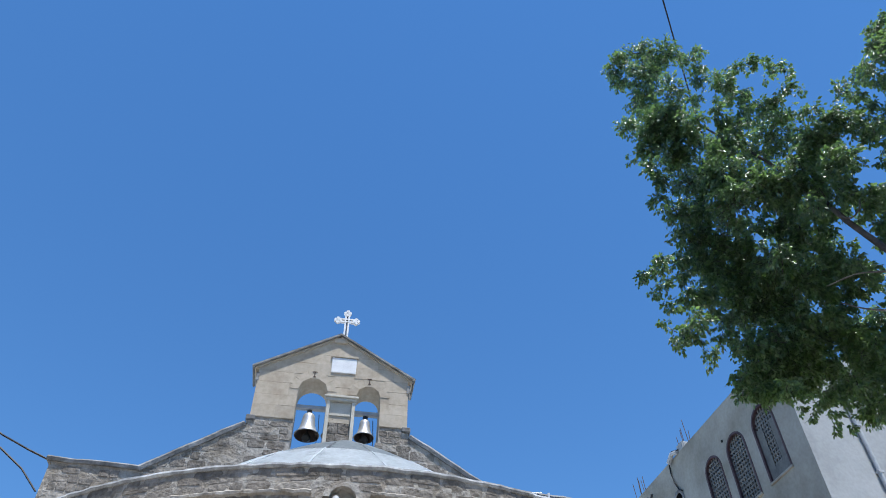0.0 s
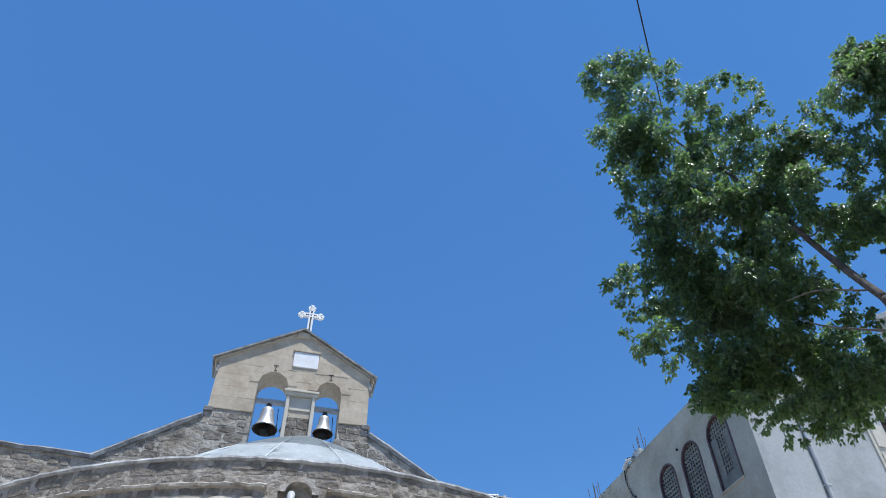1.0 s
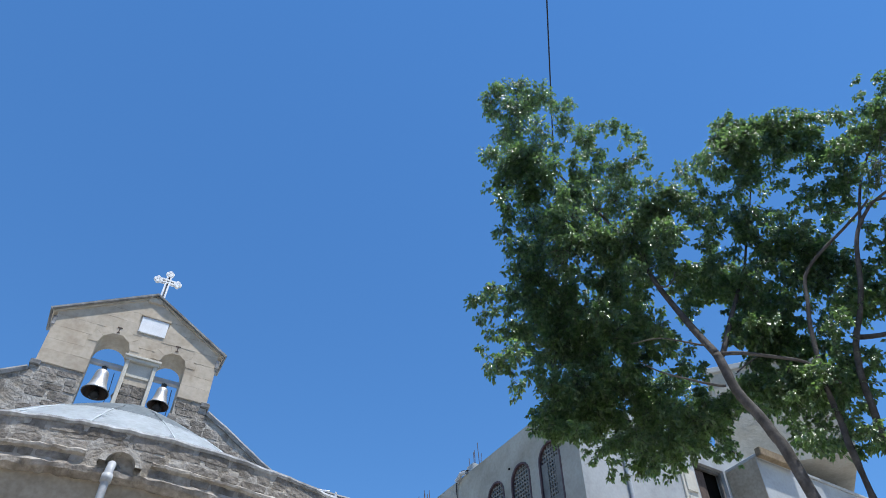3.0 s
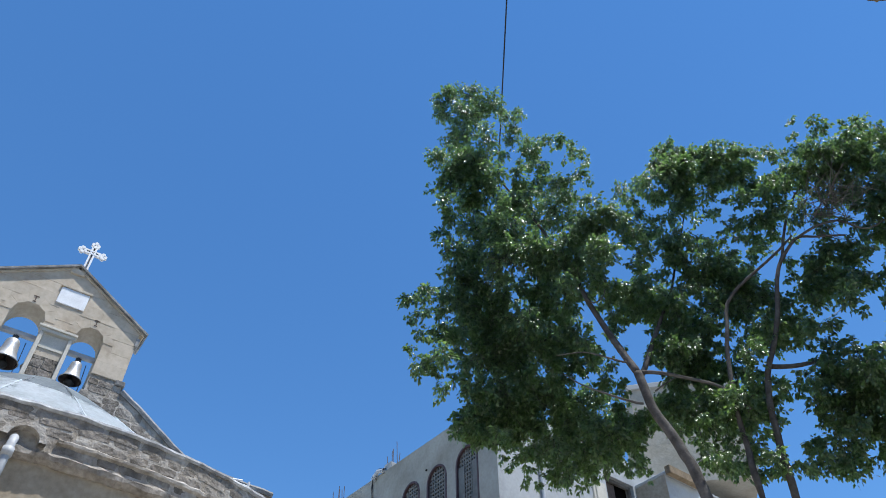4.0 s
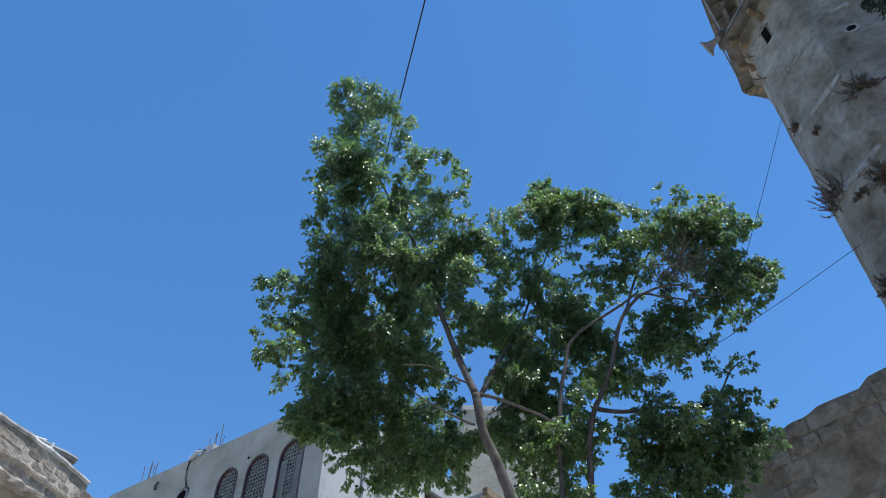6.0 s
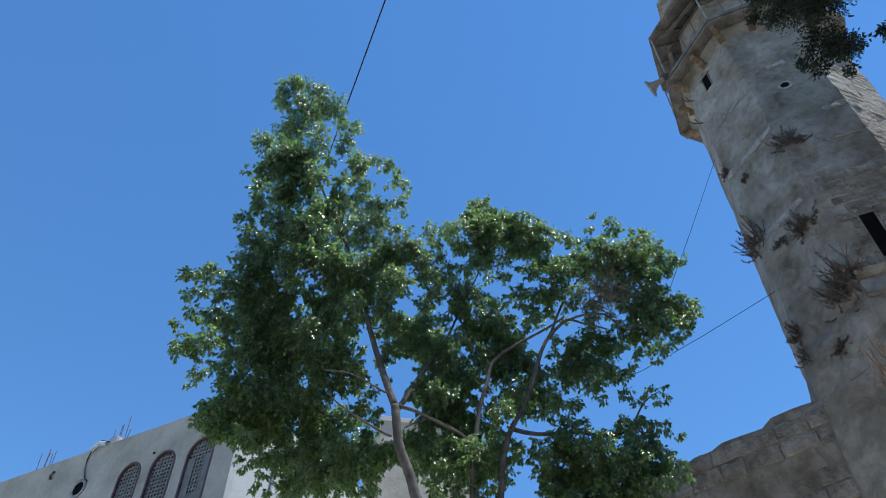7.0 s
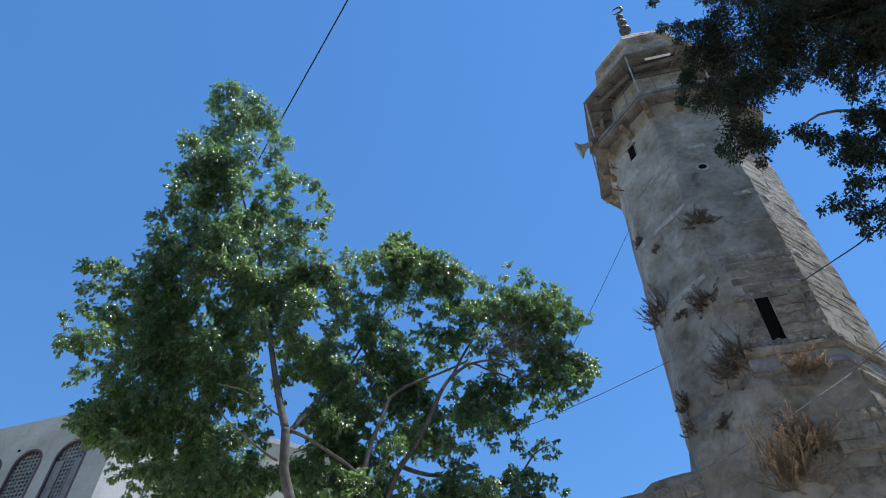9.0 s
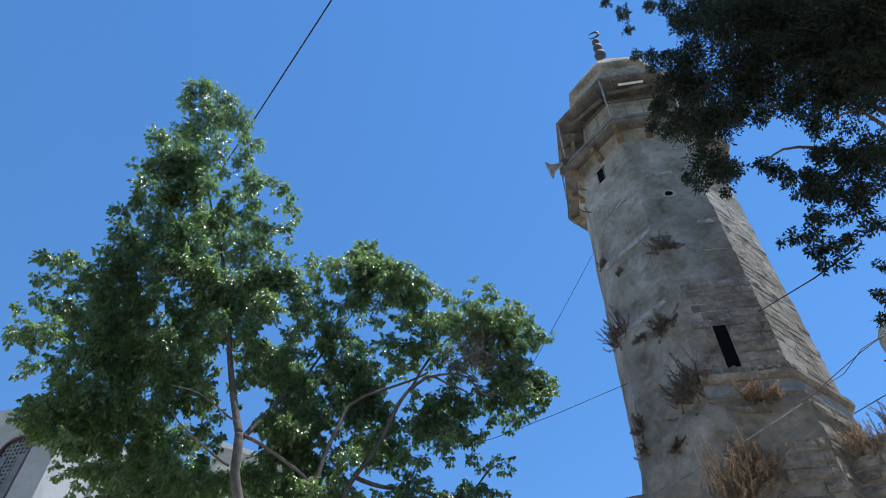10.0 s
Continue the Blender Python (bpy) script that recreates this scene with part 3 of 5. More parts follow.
def shaded_side():
    """Wall with three arched openings cut through it, built in the yz plane at x 0."""
    def w(y, z, x):
        return (x, y, z)
    bm = bmesh.new()
    pts = []
    for y0, y1 in ((0.0, WIN[0][0] - WIN[0][1] / 2), (WIN[0][0] + WIN[0][1] / 2, WIN[1][0] - WIN[1][1] / 2), (WIN[1][0] + WIN[1][1] / 2, WIN[2][0] - WIN[2][1] / 2), (WIN[2][0] + WIN[2][1] / 2, 9.6)):
        box(bm, 0, 0.3, y0, y1, W_LOW, W_SPRING)
    box(bm, 0, 0.3, 0, 9.6, 0, W_LOW)
    # above the springing: one outline with arches along its lower edge
    low = []
    for c, wd in WIN:
        r = wd / 2
        low += [(c - r * math.cos(math.pi * k / 14), W_SPRING + r * 1.06 * math.sin(math.pi * k / 14)) for k in range(15)]
    outline = [(0, W_SPRING)] + low + [(9.6, W_SPRING), (9.6, ROOF), (0, ROOF)]
    vs = [bm.verts.new((0, y, z)) for y, z in outline]
    f = bm.faces.new(vs)
    r = bmesh.ops.extrude_face_region(bm, geom=[f])
    bmesh.ops.translate(bm, vec=(0.3, 0, 0), verts=[v for v in r["geom"] if isinstance(v, bmesh.types.BMVert)])
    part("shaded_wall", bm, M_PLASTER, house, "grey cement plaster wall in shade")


shaded_side()
for piece in ((0.003, 4.25, -0.004, 0.296, 0, ROOF - 0.004), (5.5, 14, -0.004, 0.296, 0, ROOF - 0.004), (4.25, 5.5, -0.004, 0.296, 12.5, ROOF - 0.004), (4.25, 5.5, -0.004, 0.296, 0, 9.9)):
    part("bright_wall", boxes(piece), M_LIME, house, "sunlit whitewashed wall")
part("roof_deck", boxes((0.3, 14, 0.3, 9.6, ROOF - 0.4, ROOF - 0.2)), M_PLASTER, house)
part("back_wall", boxes((0.3, 14, 9.3, 9.6, 0, ROOF - 0.004), (13.7, 14, 0.3, 9.3, 0, ROOF - 0.004)), M_PLASTER, house)


def arched_windows():
    for c, wd in WIN:
        r = wd / 2
        win = new("arched_window")
        win.parent = house
        win.matrix_basis = pose(0, c, 0)
        tagged(win, "arched window filled with a pierced concrete grille")
        # frame ring
        def outline(rr, lo):
            return [(-rr, lo)] + [(-rr * math.cos(math.pi * k / 16), W_SPRING + rr * 1.06 * math.sin(math.pi * k / 16)) for k in range(17)] + [(rr, lo)]
        o, i = outline(r + 0.02, W_LOW - 0.01), outline(r - 0.035, W_LOW - 0.01)
        bm = bmesh.new()
        rings = [[bm.verts.new((x, y, z)) for y, z in pts] for x, pts in ((-0.012, o), (-0.012, i), (0.2, i), (0.2, o))]
        for a in range(4):
            p, q = rings[a], rings[(a + 1) % 4]
            for k in range(len(p) - 1):
                bm.faces.new((p[k], p[k + 1], q[k + 1], q[k]))
        part("window_frame", bm, M_FRAMEW, win, "maroon painted surround")
        # pierced screen: bars both ways; the lower part has small holes only
        pitch = 0.115
        bm = bmesh.new()
        rr = r - 0.03
        n = int(2 * rr / pitch) + 1
        for k in range(n + 1):
            y = -rr + 2 * rr * k / n
            top = W_SPRING + 1.06 * math.sqrt(max(0, rr * rr - y * y))
            box(bm, 0.06, 0.11, max(-rr, y - 0.021), min(rr, y + 0.021), W_LOW, top)
        z = W_LOW
        while z < W_SPRING + rr:
            half = rr if z < W_SPRING else math.sqrt(max(0.0, rr * rr - ((z - W_SPRING) / 1.06) ** 2))
            if half > 0.05:
                box(bm, 0.064, 0.106, -half, half, z - 0.022, z + 0.022)
            z += pitch
        part("grille", bm, M_GRILLE, win, "pierced concrete lattice")
        wide = {0: 0.34, 1: 0.0, 2: 0.0}[WIN.index((c, wd))]
        if wide:
            bm = boxes((0.045, 0.06, -rr, rr, W_LOW, W_LOW + 0.3), (0.045, 0.06, -rr, -rr + 0.25, W_LOW + 0.3, W_SPRING - 0.05), (0.045, 0.06, rr - 0.25, rr, W_LOW + 0.3, W_SPRING - 0.05))
            part("screen_panel", bm, M_GRILLE, win)
        part("sill", boxes((-0.05, 0.2, -r - 0.03, r + 0.03, W_LOW - 0.07, W_LOW - 0.012), bevel=0.01), M_PLASTER, win)
        # black sheet behind the grille paints the shade of the inside
        part("shade_sheet", boxes((0.295, 0.3, -r - 0.2, r + 0.2, W_LOW - 0.1, W_SPRING + r + 0.2)), M_INSIDE_SHADE, win)


arched_windows()


def house_details():
    # round window, drain hole, roof block, rebar bundles, sagging cable
    ob = new("round_window")
    ob.parent = house
    ob.matrix_basis = pose(0, 5.6, 12.05)
    bm = lathe([(0.2, -0.03), (0.29, -0.03), (0.29, 0.03), (0.2, 0.03), (0.2, -0.03)], 24, cap=False)
    bmesh.ops.transform(bm, matrix=pose(0, 0, 0, 0, 90, 0), verts=bm.verts)
    part("round_frame", bm, M_COPING, ob)
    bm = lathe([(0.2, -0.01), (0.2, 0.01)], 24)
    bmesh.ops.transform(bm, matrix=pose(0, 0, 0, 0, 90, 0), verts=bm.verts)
    # black disc for the shade within the round window
    part("shade_disc", bm, M_INSIDE_SHADE, ob)
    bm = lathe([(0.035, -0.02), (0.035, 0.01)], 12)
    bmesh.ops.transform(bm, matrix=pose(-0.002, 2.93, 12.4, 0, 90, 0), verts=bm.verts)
    # the drain's inner shade is a black disc on the wall
    part("drain_hole_shade", bm, M_INSIDE_SHADE, house)
    part("roof_block", boxes((0.0, 0.35, 4.75, 5.1, ROOF, ROOF + 0.22), bevel=0.01), M_LIME, house, "white block on the roof edge")
    bm = tube(bmesh.new(), [(-0.06, 4.95, 13.32), (-0.1, 5.25, 13.42), (-0.08, 5.55, 13.3), (-0.04, 5.66, 12.95), (-0.04, 5.6, 12.6), (-0.04, 5.45, 12.3), (-0.05, 5.3, 12.2)], 0.022, 8)
    part("wall_cable", bm, M_CABLE, house, "black cable looped over the roof edge")
    bm = tube(bmesh.new(), [(-0.05, 5.05, 13.3), (-0.09, 5.3, 13.36), (-0.1, 5.55, 13.2)], 0.07, 8)
    part("pipe_bend", bm, M_PVC, house)
    bm = tube(bmesh.new(), [(-0.03, 7.0, 12.95), (-0.08, 7.02, 12.8), (-0.03, 7.05, 12.7)], 0.04, 8)
    part("outlet", bm, M_DARK, house)
    rnd = random.Random(8)
    for y0 in (4.55, 7.6):
        for k in range(5):
            y, x = y0 + 0.13 * k + rnd.uniform(-0.03, 0.03), 0.1 + 0.12 * (k % 2)
            h = rnd.uniform(0.45, 0.85)
            bm = tube(bmesh.new(), [(x, y, ROOF - 0.05), (x + rnd.uniform(-0.04, 0.04), y + rnd.uniform(-0.03, 0.06), ROOF + h)], 0.011, 5)
            part("rebar", bm, M_RUST_SHADE, house)
    # bright side: down pipe, doorway, carved panel
    bm = tube(bmesh.new(), [(1.5, -0.07, ROOF - 0.3), (1.56, -0.07, 6.0)], 0.05, 10)
    for z in (12.4, 11.2, 10.0, 8.8):
        box(bm, 1.46, 1.6, -0.13, 0.0, z, z + 0.05)
    part("down_pipe", bm, M_PVC, house, "grey plastic down pipe")
    # black sheet for the shade behind the doorway
    part("shade_sheet", boxes((4.2, 5.55, 0.31, 0.32, 9.8, 12.6)), M_INSIDE_SHADE, house)
    bm = boxes((4.25, 4.34, 0.1, 0.2, 9.9, 12.5), (5.41, 5.5, 0.1, 0.2, 9.9, 12.5), (4.34, 5.41, 0.1, 0.2, 12.4, 12.5), bevel=0.012)
    part("door_frame", bm, M_WOOD, house, "weathered wooden door frame")
    bm = boxes((4.34, 4.86, 0.2, 0.25, 9.9, 12.4), (4.42, 4.78, 0.185, 0.2, 10.2, 11.1), (4.42, 4.78, 0.185, 0.2, 11.25, 12.25), bevel=0.01)
    part("door_leaf", bm, M_RUST_SHADE, house, "dark brown wooden door leaf")
    bm = boxes((3.6, 4.15, -0.06, 0.004, 9.6, 12.1), (3.68, 4.07, -0.1, -0.06, 11.4, 11.95), (3.68, 4.07, -0.1, -0.06, 10.7, 11.25), (3.68, 4.07, -0.1, -0.06, 10.0, 10.55), bevel=0.015)
    part("carved_panel", bm, M_CREAM, house, "cream carved stone panel beside the door")
    # stair tower that stands forward, and the storey above it
    part("bay", boxes((5.62, 11.5, -1.1, 0.0, 0, 12.45)), M_LIME, house, "whitewashed projecting bay")
    # thin tan sheet, warmer and darker than the bay behind it
    part("bay_side", boxes((5.6, 5.616, -1.09, -0.01, 0, 12.44)), M_APSE, house, "tan sheet over one side of the bay")
    part("bay_cornice", boxes((5.58, 11.6, -1.16, -0.003, 12.45, 12.55), bevel=0.02), M_LIME, house)
    part("bay_eave", boxes((5.56, 7.1, -1.36, -1.165, 12.4, 12.66), bevel=0.02), M_BRACKET, house, "brown tile edge of the bay")
    turned = pose(6.9, 0.35, 0, 0, 0, -50)
    part("upper_storey", boxes((0, 3.4, 0.05, 5, ROOF - 0.15, 16.75)), M_PLASTER, house, "pale upper storey behind", m=turned)
    part("upper_parapet", boxes((-0.08, 3.48, -0.04, 5.1, 16.75, 16.95), bevel=0.02), M_LIME, house, m=turned)


house_details()

# ---- mosque wall and minaret ----
WX, WTOP = 9.72, 7.62
wall = thing("courtyard_wall", pose(WX, 0, 0), "old grey stone courtyard wall with worn top", "wall")
bm = bmesh.new()
n = 60
top = []
for i in range(n + 1):
    y = 5.1 - 9.6 * i / n
    z = WTOP + 0.06 * noise.noise(Vector((y * 1.3, 2, 0))) + (0.1 if 1.9 < y < 2.7 else 0) + (-0.05 if y > 3.6 else 0)
    top.append([bm.verts.new((x, y, zz)) for x, zz in ((0, 0), (0, z), (0.6, z + 0.02), (0.6, 0))])
for a, b in zip(top, top[1:]):
    for k in range(4):
        bm.faces.new((a[k], a[(k + 1) % 4], b[(k + 1) % 4], b[k]))
bm.faces.new(top[0])
bm.faces.new(top[-1])
part("wall_body", rough_up(bm, 0.02, 2.5), M_MINARET, wall)

minaret = thing("minaret", pose(10.78, 0.66, 0, 0, 0, 41.7), "weathered octagonal stone minaret with wooden gallery", "minaret")
OCT = math.pi / 4


def octagon(profile, bm=None):
    return lathe(profile, 8, bm)


def shaft_r(z):
    return 1.69 - 0.1 * (z - 7) / 9


def shaft():
    rows = []
    z = 0.0
    while z < 15.95:
        rows.append((shaft_r(z) + (0.05 if z < 8.4 else 0.0), z))
        z += 0.16
    bm = octagon(rows)
    bmesh.ops.subdivide_edges(bm, edges=[e for e in bm.edges if abs(e.verts[0].co.z - e.verts[1].co.z) < 0.01], cuts=9, use_grid_fill=False)
    rough_up(bm, 0.018, 1.2)
    rough_up(bm, 0.014, 4)
    rough_up(bm, 0.008, 11)
    part("shaft", bm, M_MINARET, minaret, "octagonal shaft in patchy grey plaster")
    for z, o, h in ((8.76, 0.11, 0.15), (8.42, 0.06, 0.07)):
        r = shaft_r(z)
        for k in (3, 4, 5):
            bm = bmesh.new()
            rings = []
            for i in range(13):
                t = i / 12
                ring = []
                for dr, dz in ((-0.05, -0.03), (o * 0.6, -0.03), (o, 0.02), (o, h * 0.6), (0.01, h), (-0.05, h)):
                    p, q = ((r + dr) * Vector((math.cos(OCT * j), math.sin(OCT * j), 0)) for j in (k, k + 1))
                    ring.append(bm.verts.new(p.lerp(q, t) + Vector((0, 0, z + dz))))
                rings.append(ring)
            for c, d in zip(rings, rings[1:]):
                for j in range(6):
                    bm.faces.new((c[j], c[(j + 1) % 6], d[(j + 1) % 6], d[j]))
            bm.faces.new(rings[0])
            bm.faces.new(rings[-1])
            part("string_course", rough_up(bm, 0.02, 5), M_MSTONE, minaret, "worn stone string course")


shaft()


def facet(k, s, z, out=0.0):
    """Pose on facet k of the shaft: x along it, -y outwards, s metres from its middle."""
    a = OCT * (k + 0.5)
    r = shaft_r(z) * math.cos(OCT / 2) + (0.05 if z < 8.4 else 0.0) + out
    return pose(r * math.cos(a), r * math.sin(a), z, 0, 0, math.degrees(a) + 90) @ pose(s, 0, 0)


# facet 3 holds the slit, facet 2 lies to its left, facet 4 to its right
def minaret_openings():
    for name, k, s, z0, w, h in (("slit_window", 3, -0.11, 9.04, 0.2, 0.86), ("small_window", 2, -0.13, 15.08, 0.16, 0.42)):
        ob = new(name)
        ob.parent = minaret
        ob.matrix_basis = facet(k, s, z0 + h / 2)
        # no recess is cut: a black box carries the opening's shade
        part("opening_shade", boxes((-w / 2, w / 2, -0.012, 0.2, -h / 2, h / 2)), M_INSIDE_SHADE, ob)
        part("jamb", boxes((-w / 2 - 0.035, -w / 2, -0.022, 0.05, -h / 2 - 0.03, h / 2 + 0.05), (w / 2, w / 2 + 0.035, -0.022, 0.05, -h / 2 - 0.03, h / 2 + 0.05), bevel=0.012), M_MSTONE, ob)
        bm = slab([(-w / 2 - 0.08, h / 2), (w / 2 + 0.08, h / 2), (w / 2 - 0.02, h / 2 + 0.1), (-0.02, h / 2 + 0.17), (-w / 2, h / 2 + 0.08)], -0.02, 0.05)
        part("lintel", bm, M_MSTONE, ob)
    at = facet(3, -0.07, 13.56, 0.005)
    bm = lathe([(0.075, -0.02), (0.11, -0.03), (0.125, 0.02), (0.075, 0.02)], 18, cap=False)
    bmesh.ops.transform(bm, matrix=pose(0, 0, 0, 90), verts=bm.verts)
    part("drain_rim", rough_up(bm, 0.01, 9), M_BAND, minaret, m=at)
    bm = lathe([(0.078, -0.012), (0.078, 0.02)], 18)
    bmesh.ops.transform(bm, matrix=pose(0, 0, 0, 90), verts=bm.verts)
    # black disc painted as the shade in the drain
    part("drain_hole_shade", bm, M_INSIDE_SHADE, minaret, m=at)


minaret_openings()
# iron hooks left in the shaft's edge
for z, ln in ((14.45, 0.3), (15.3, 0.22)):
    r = shaft_r(z)
    c, q = math.cos(OCT * 2), math.sin(OCT * 2)
    bm = tube(bmesh.new(), [(r * 0.97 * c, r * 0.97 * q, z), ((r + ln * 0.7) * c, (r + ln * 0.7) * q, z - 0.03), ((r + ln) * c, (r + ln) * q, z + 0.06)], 0.016, 6)
    tube(bm, [((r + 0.1) * c, (r + 0.1) * q, z), ((r + 0.14) * c, (r + 0.14) * q, z + 0.14)], 0.012, 6)
    part("iron_hook", bm, M_RUST_SHADE, minaret)


def minaret_bands():
    for k, s, z, w, h, ry in ((2, 0.0, 12.55, 1.22, 0.14, 0), (3, 0.42, 12.57, 0.42, 0.15, 0), (2, -0.05, 10.72, 1.1, 0.15, 1), (3, 0.0, 14.3, 0.5, 0.12, 0), (3, 0.3, 11.75, 0.6, 0.04, 1), (4, 0, 12.5, 1.22, 0.12, 0), (4, 0.05, 10.95, 1.2, 0.1, -1), (3, 0.0, 8.6, 1.3, 0.3, 0), (4, 0.0, 8.6, 1.3, 0.3, 0), (2, 0.2, 13.9, 0.7, 0.1, 2)):
        bm = boxes((-w / 2, w / 2, -0.012, 0.03, -h / 2, h / 2))
        bmesh.ops.subdivide_edges(bm, edges=bm.edges[:], cuts=7, use_grid_fill=True)
        part("plaster_band", rough_up(rough_up(bm, 0.05, 4), 0.018, 13), M_WASH if z < 9 else M_BAND, minaret, m=facet(k, s, z, -0.004) @ pose(0, 0, 0, 0, ry))


minaret_bands()


def gallery():
    R, Z0, Z1 = 1.98, 16.05, 18.1
    rs = shaft_r(16)
    part("gallery_floor", octagon([(rs - 0.02, Z0 - 0.04), (R, Z0 - 0.02), (R, Z0 + 0.07), (rs - 0.02, Z0 + 0.09)]), M_WOOD, minaret, "weathered timber gallery floor")
    bm = octagon([(rs - 0.03, 15.62), (rs + 0.02, 15.75), (rs + 0.12, 15.95), (rs + 0.13, Z0 - 0.045), (rs - 0.03, Z0 - 0.045)])
    part("corbel", rough_up(bm, 0.012, 4), M_MINARET, minaret, "plastered corbel under the gallery")
    part("gallery_edge", octagon([(R - 0.05, Z0 + 0.07), (R + 0.03, Z0 + 0.05), (R + 0.03, Z0 + 0.15), (R - 0.05, Z0 + 0.17)]), M_WOOD, minaret)
    part("inner_shaft", rough_up(octagon([(1.28, Z0), (1.26, Z1 + 0.2)]), 0.02, 3), M_MINARET, minaret)
    part("canopy", octagon([(1.2, Z1 + 0.32), (R + 0.02, Z1 + 0.02), (R + 0.02, Z1 - 0.04), (R - 0.06, Z1 - 0.05), (1.2, Z1 + 0.2)]), M_WOOD, minaret, "brown timber gallery canopy")
    for k in range(8):
        a = OCT * k
        c, s = math.cos(a), math.sin(a)
        bm = tube(bmesh.new(), [((R - 0.03) * c, (R - 0.03) * s, Z0 + 0.1), ((R - 0.03) * c, (R - 0.03) * s, Z1)], 0.02, 8)
        part("gallery_post", bm, M_COPING, minaret, "thin pale metal post")
        b = OCT * (k + 1)
        p, q = Vector((R * c, R * s, 0)), Vector((R * math.cos(b), R * math.sin(b), 0))
        for h, rr in ((0.85, 0.012),):
            bm = tube(bmesh.new(), [p * 0.985 + Vector((0, 0, Z0 + h)), q * 0.985 + Vector((0, 0, Z0 + h))], rr, 6)
            part("rail", bm, M_DARK, minaret)
        # timber brackets under the floor
        for t in (0.0, 0.5):
            u = p.lerp(q, t)
            ang = math.degrees(math.atan2(u.y, u.x))
            ln = u.length
            bm = boxes((rs * 0.9, ln - 0.06, -0.055, 0.055, -0.15, -0.02), (rs * 0.9, ln - 0.24, -0.07, 0.07, -0.3, -0.152), bevel=0.015)
            part("bracket", bm, M_BRACKET, minaret, m=pose(0, 0, Z0 - 0.03, 0, 0, ang))
        # rafters and a sagging board under the canopy
        for t in (0.17, 0.5, 0.83):
            u = p.lerp(q, t)
            bm = boxes((1.22, u.length - 0.05, -0.03, 0.03, -0.05, 0.05), bevel=0.008)
            slope = math.degrees(math.atan2(0.25, u.length - 1.2))
            part("rafter", bm, M_WOOD, minaret, m=pose(0, 0, Z1 + 0.27, 0, 0, math.degrees(math.atan2(u.y, u.x))) @ pose(1.2, 0, 0, 0, slope) @ pose(-1.2, 0, -0.08))
        u = p.lerp(q, 0.45) * 0.8
        bm = boxes((-0.5, 0.5, -0.05, 0.05, -0.012, 0.012), bevel=0.004)
        part("loose_board", bm, M_WOOD, minaret, m=pose(u.x, u.y, Z1 - 0.02, 0, 4 - k, math.degrees(math.atan2((q - p).y, (q - p).x)) + 6 * (k % 3) - 5))
        bm = bmesh.new()
        for t in (0.25, 0.5, 0.75):
            u = p.lerp(q, t) * 0.985
            tube(bm, [u + Vector((0, 0, Z0 + 0.12)), u + Vector((0, 0, Z0 + 0.85))], 0.007, 5)
        part("baluster_wire", bm, M_DARK, minaret)
        mid = p.lerp(q, 0.5) * 0.9
        ang = math.degrees(math.atan2((q - p).y, (q - p).x))
        if k in (3, 5):
            bm = boxes((-0.3, 0.3, -0.025, 0.025, -0.03, 0.0), bevel=0.006)
            tube(bm, [(-0.29, 0, -0.05), (0.29, 0, -0.05)], 0.016, 8)
            part("tube_lamp", bm, M_WHITE, minaret, "white fluorescent tube lamp, unlit", m=pose(mid.x, mid.y, Z1 - 0.06, 0, 0, ang))
    part("lantern", rough_up(octagon([(1.32, 18.35), (1.3, 19.8), (1.42, 19.85), (1.42, 19.98)]), 0.02, 3), M_MSTONE, minaret, "narrow stone lantern under the cap")
    bm = octagon([(1.4, 19.95), (1.2, 20.5), (0.92, 21.1), (0.6, 21.55), (0.25, 21.95), (0.08, 22.1)])
    bmesh.ops.subdivide_edges(bm, edges=bm.edges[:], cuts=3, use_grid_fill=True)
    part("cap", rough_up(bm, 0.03, 3), M_MSTONE, minaret, "stone pointed cap")
    bm = tube(bmesh.new(), [(0, 0, 22.0), (0, 0, 24.5)], 0.03, 8)
    for z, r in ((23.15, 0.18), (23.68, 0.145), (24.12, 0.12)):
        s = bmesh.ops.create_uvsphere(bm, u_segments=14, v_segments=9, radius=r)
        bmesh.ops.translate(bm, vec=(0, 0, z), verts=s["verts"])
    cres = []
    for k in range(15):
        a = math.radians(-60 + 290 * k / 14)
        cres.append((-0.616 * 0.17 * math.sin(a), -0.788 * 0.17 * math.sin(a), 24.66 - 0.2 * math.cos(a)))
    tube(bm, cres, [0.012 + 0.03 * math.sin(math.pi * k / 14) for k in range(15)], 6)
    part("finial", bm, M_DARK, minaret, "dark metal finial with balls and crescent", smooth=True)


gallery()


def horn(m, label):
    h = thing("loudspeaker", m, label, "loudspeaker", "loudspeakers on the gallery")
    h.scale = (0.8, 0.8, 0.8)
    bm = bmesh.new()
    prof = [(0.05, -0.1), (0.06, 0.0), (0.08, 0.12), (0.13, 0.24), (0.24, 0.34), (0.25, 0.35), (0.22, 0.34), (0.1, 0.22), (0.05, 0.1)]
    rings = []
    for r, z in prof:
        rings.append([bm.verts.new((r * 1.25 * math.cos(2 * math.pi * (k + .5) / 16), r * 0.8 * math.sin(2 * math.pi * (k + .5) / 16), z)) for k in range(16)])
    for a, b in zip(rings, rings[1:]):
        for k in range(16):
            bm.faces.new((a[k], a[(k + 1) % 16], b[(k + 1) % 16], b[k]))
    part("horn_mouth", bm, M_COPING, h, "grey flared horn", smooth=True)
    part("driver", lathe([(0.09, -0.24), (0.1, -0.22), (0.1, -0.1), (0.05, -0.08)], 14), M_DARK, h)
    part("bracket", boxes((-0.02, 0.02, -0.02, 0.02, -0.5, -0.2), bevel=0.004), M_DARK, h)


MW = minaret.matrix_basis
va = OCT * 2
side = Vector((-0.0645, 0.998, -0.28)).normalized()
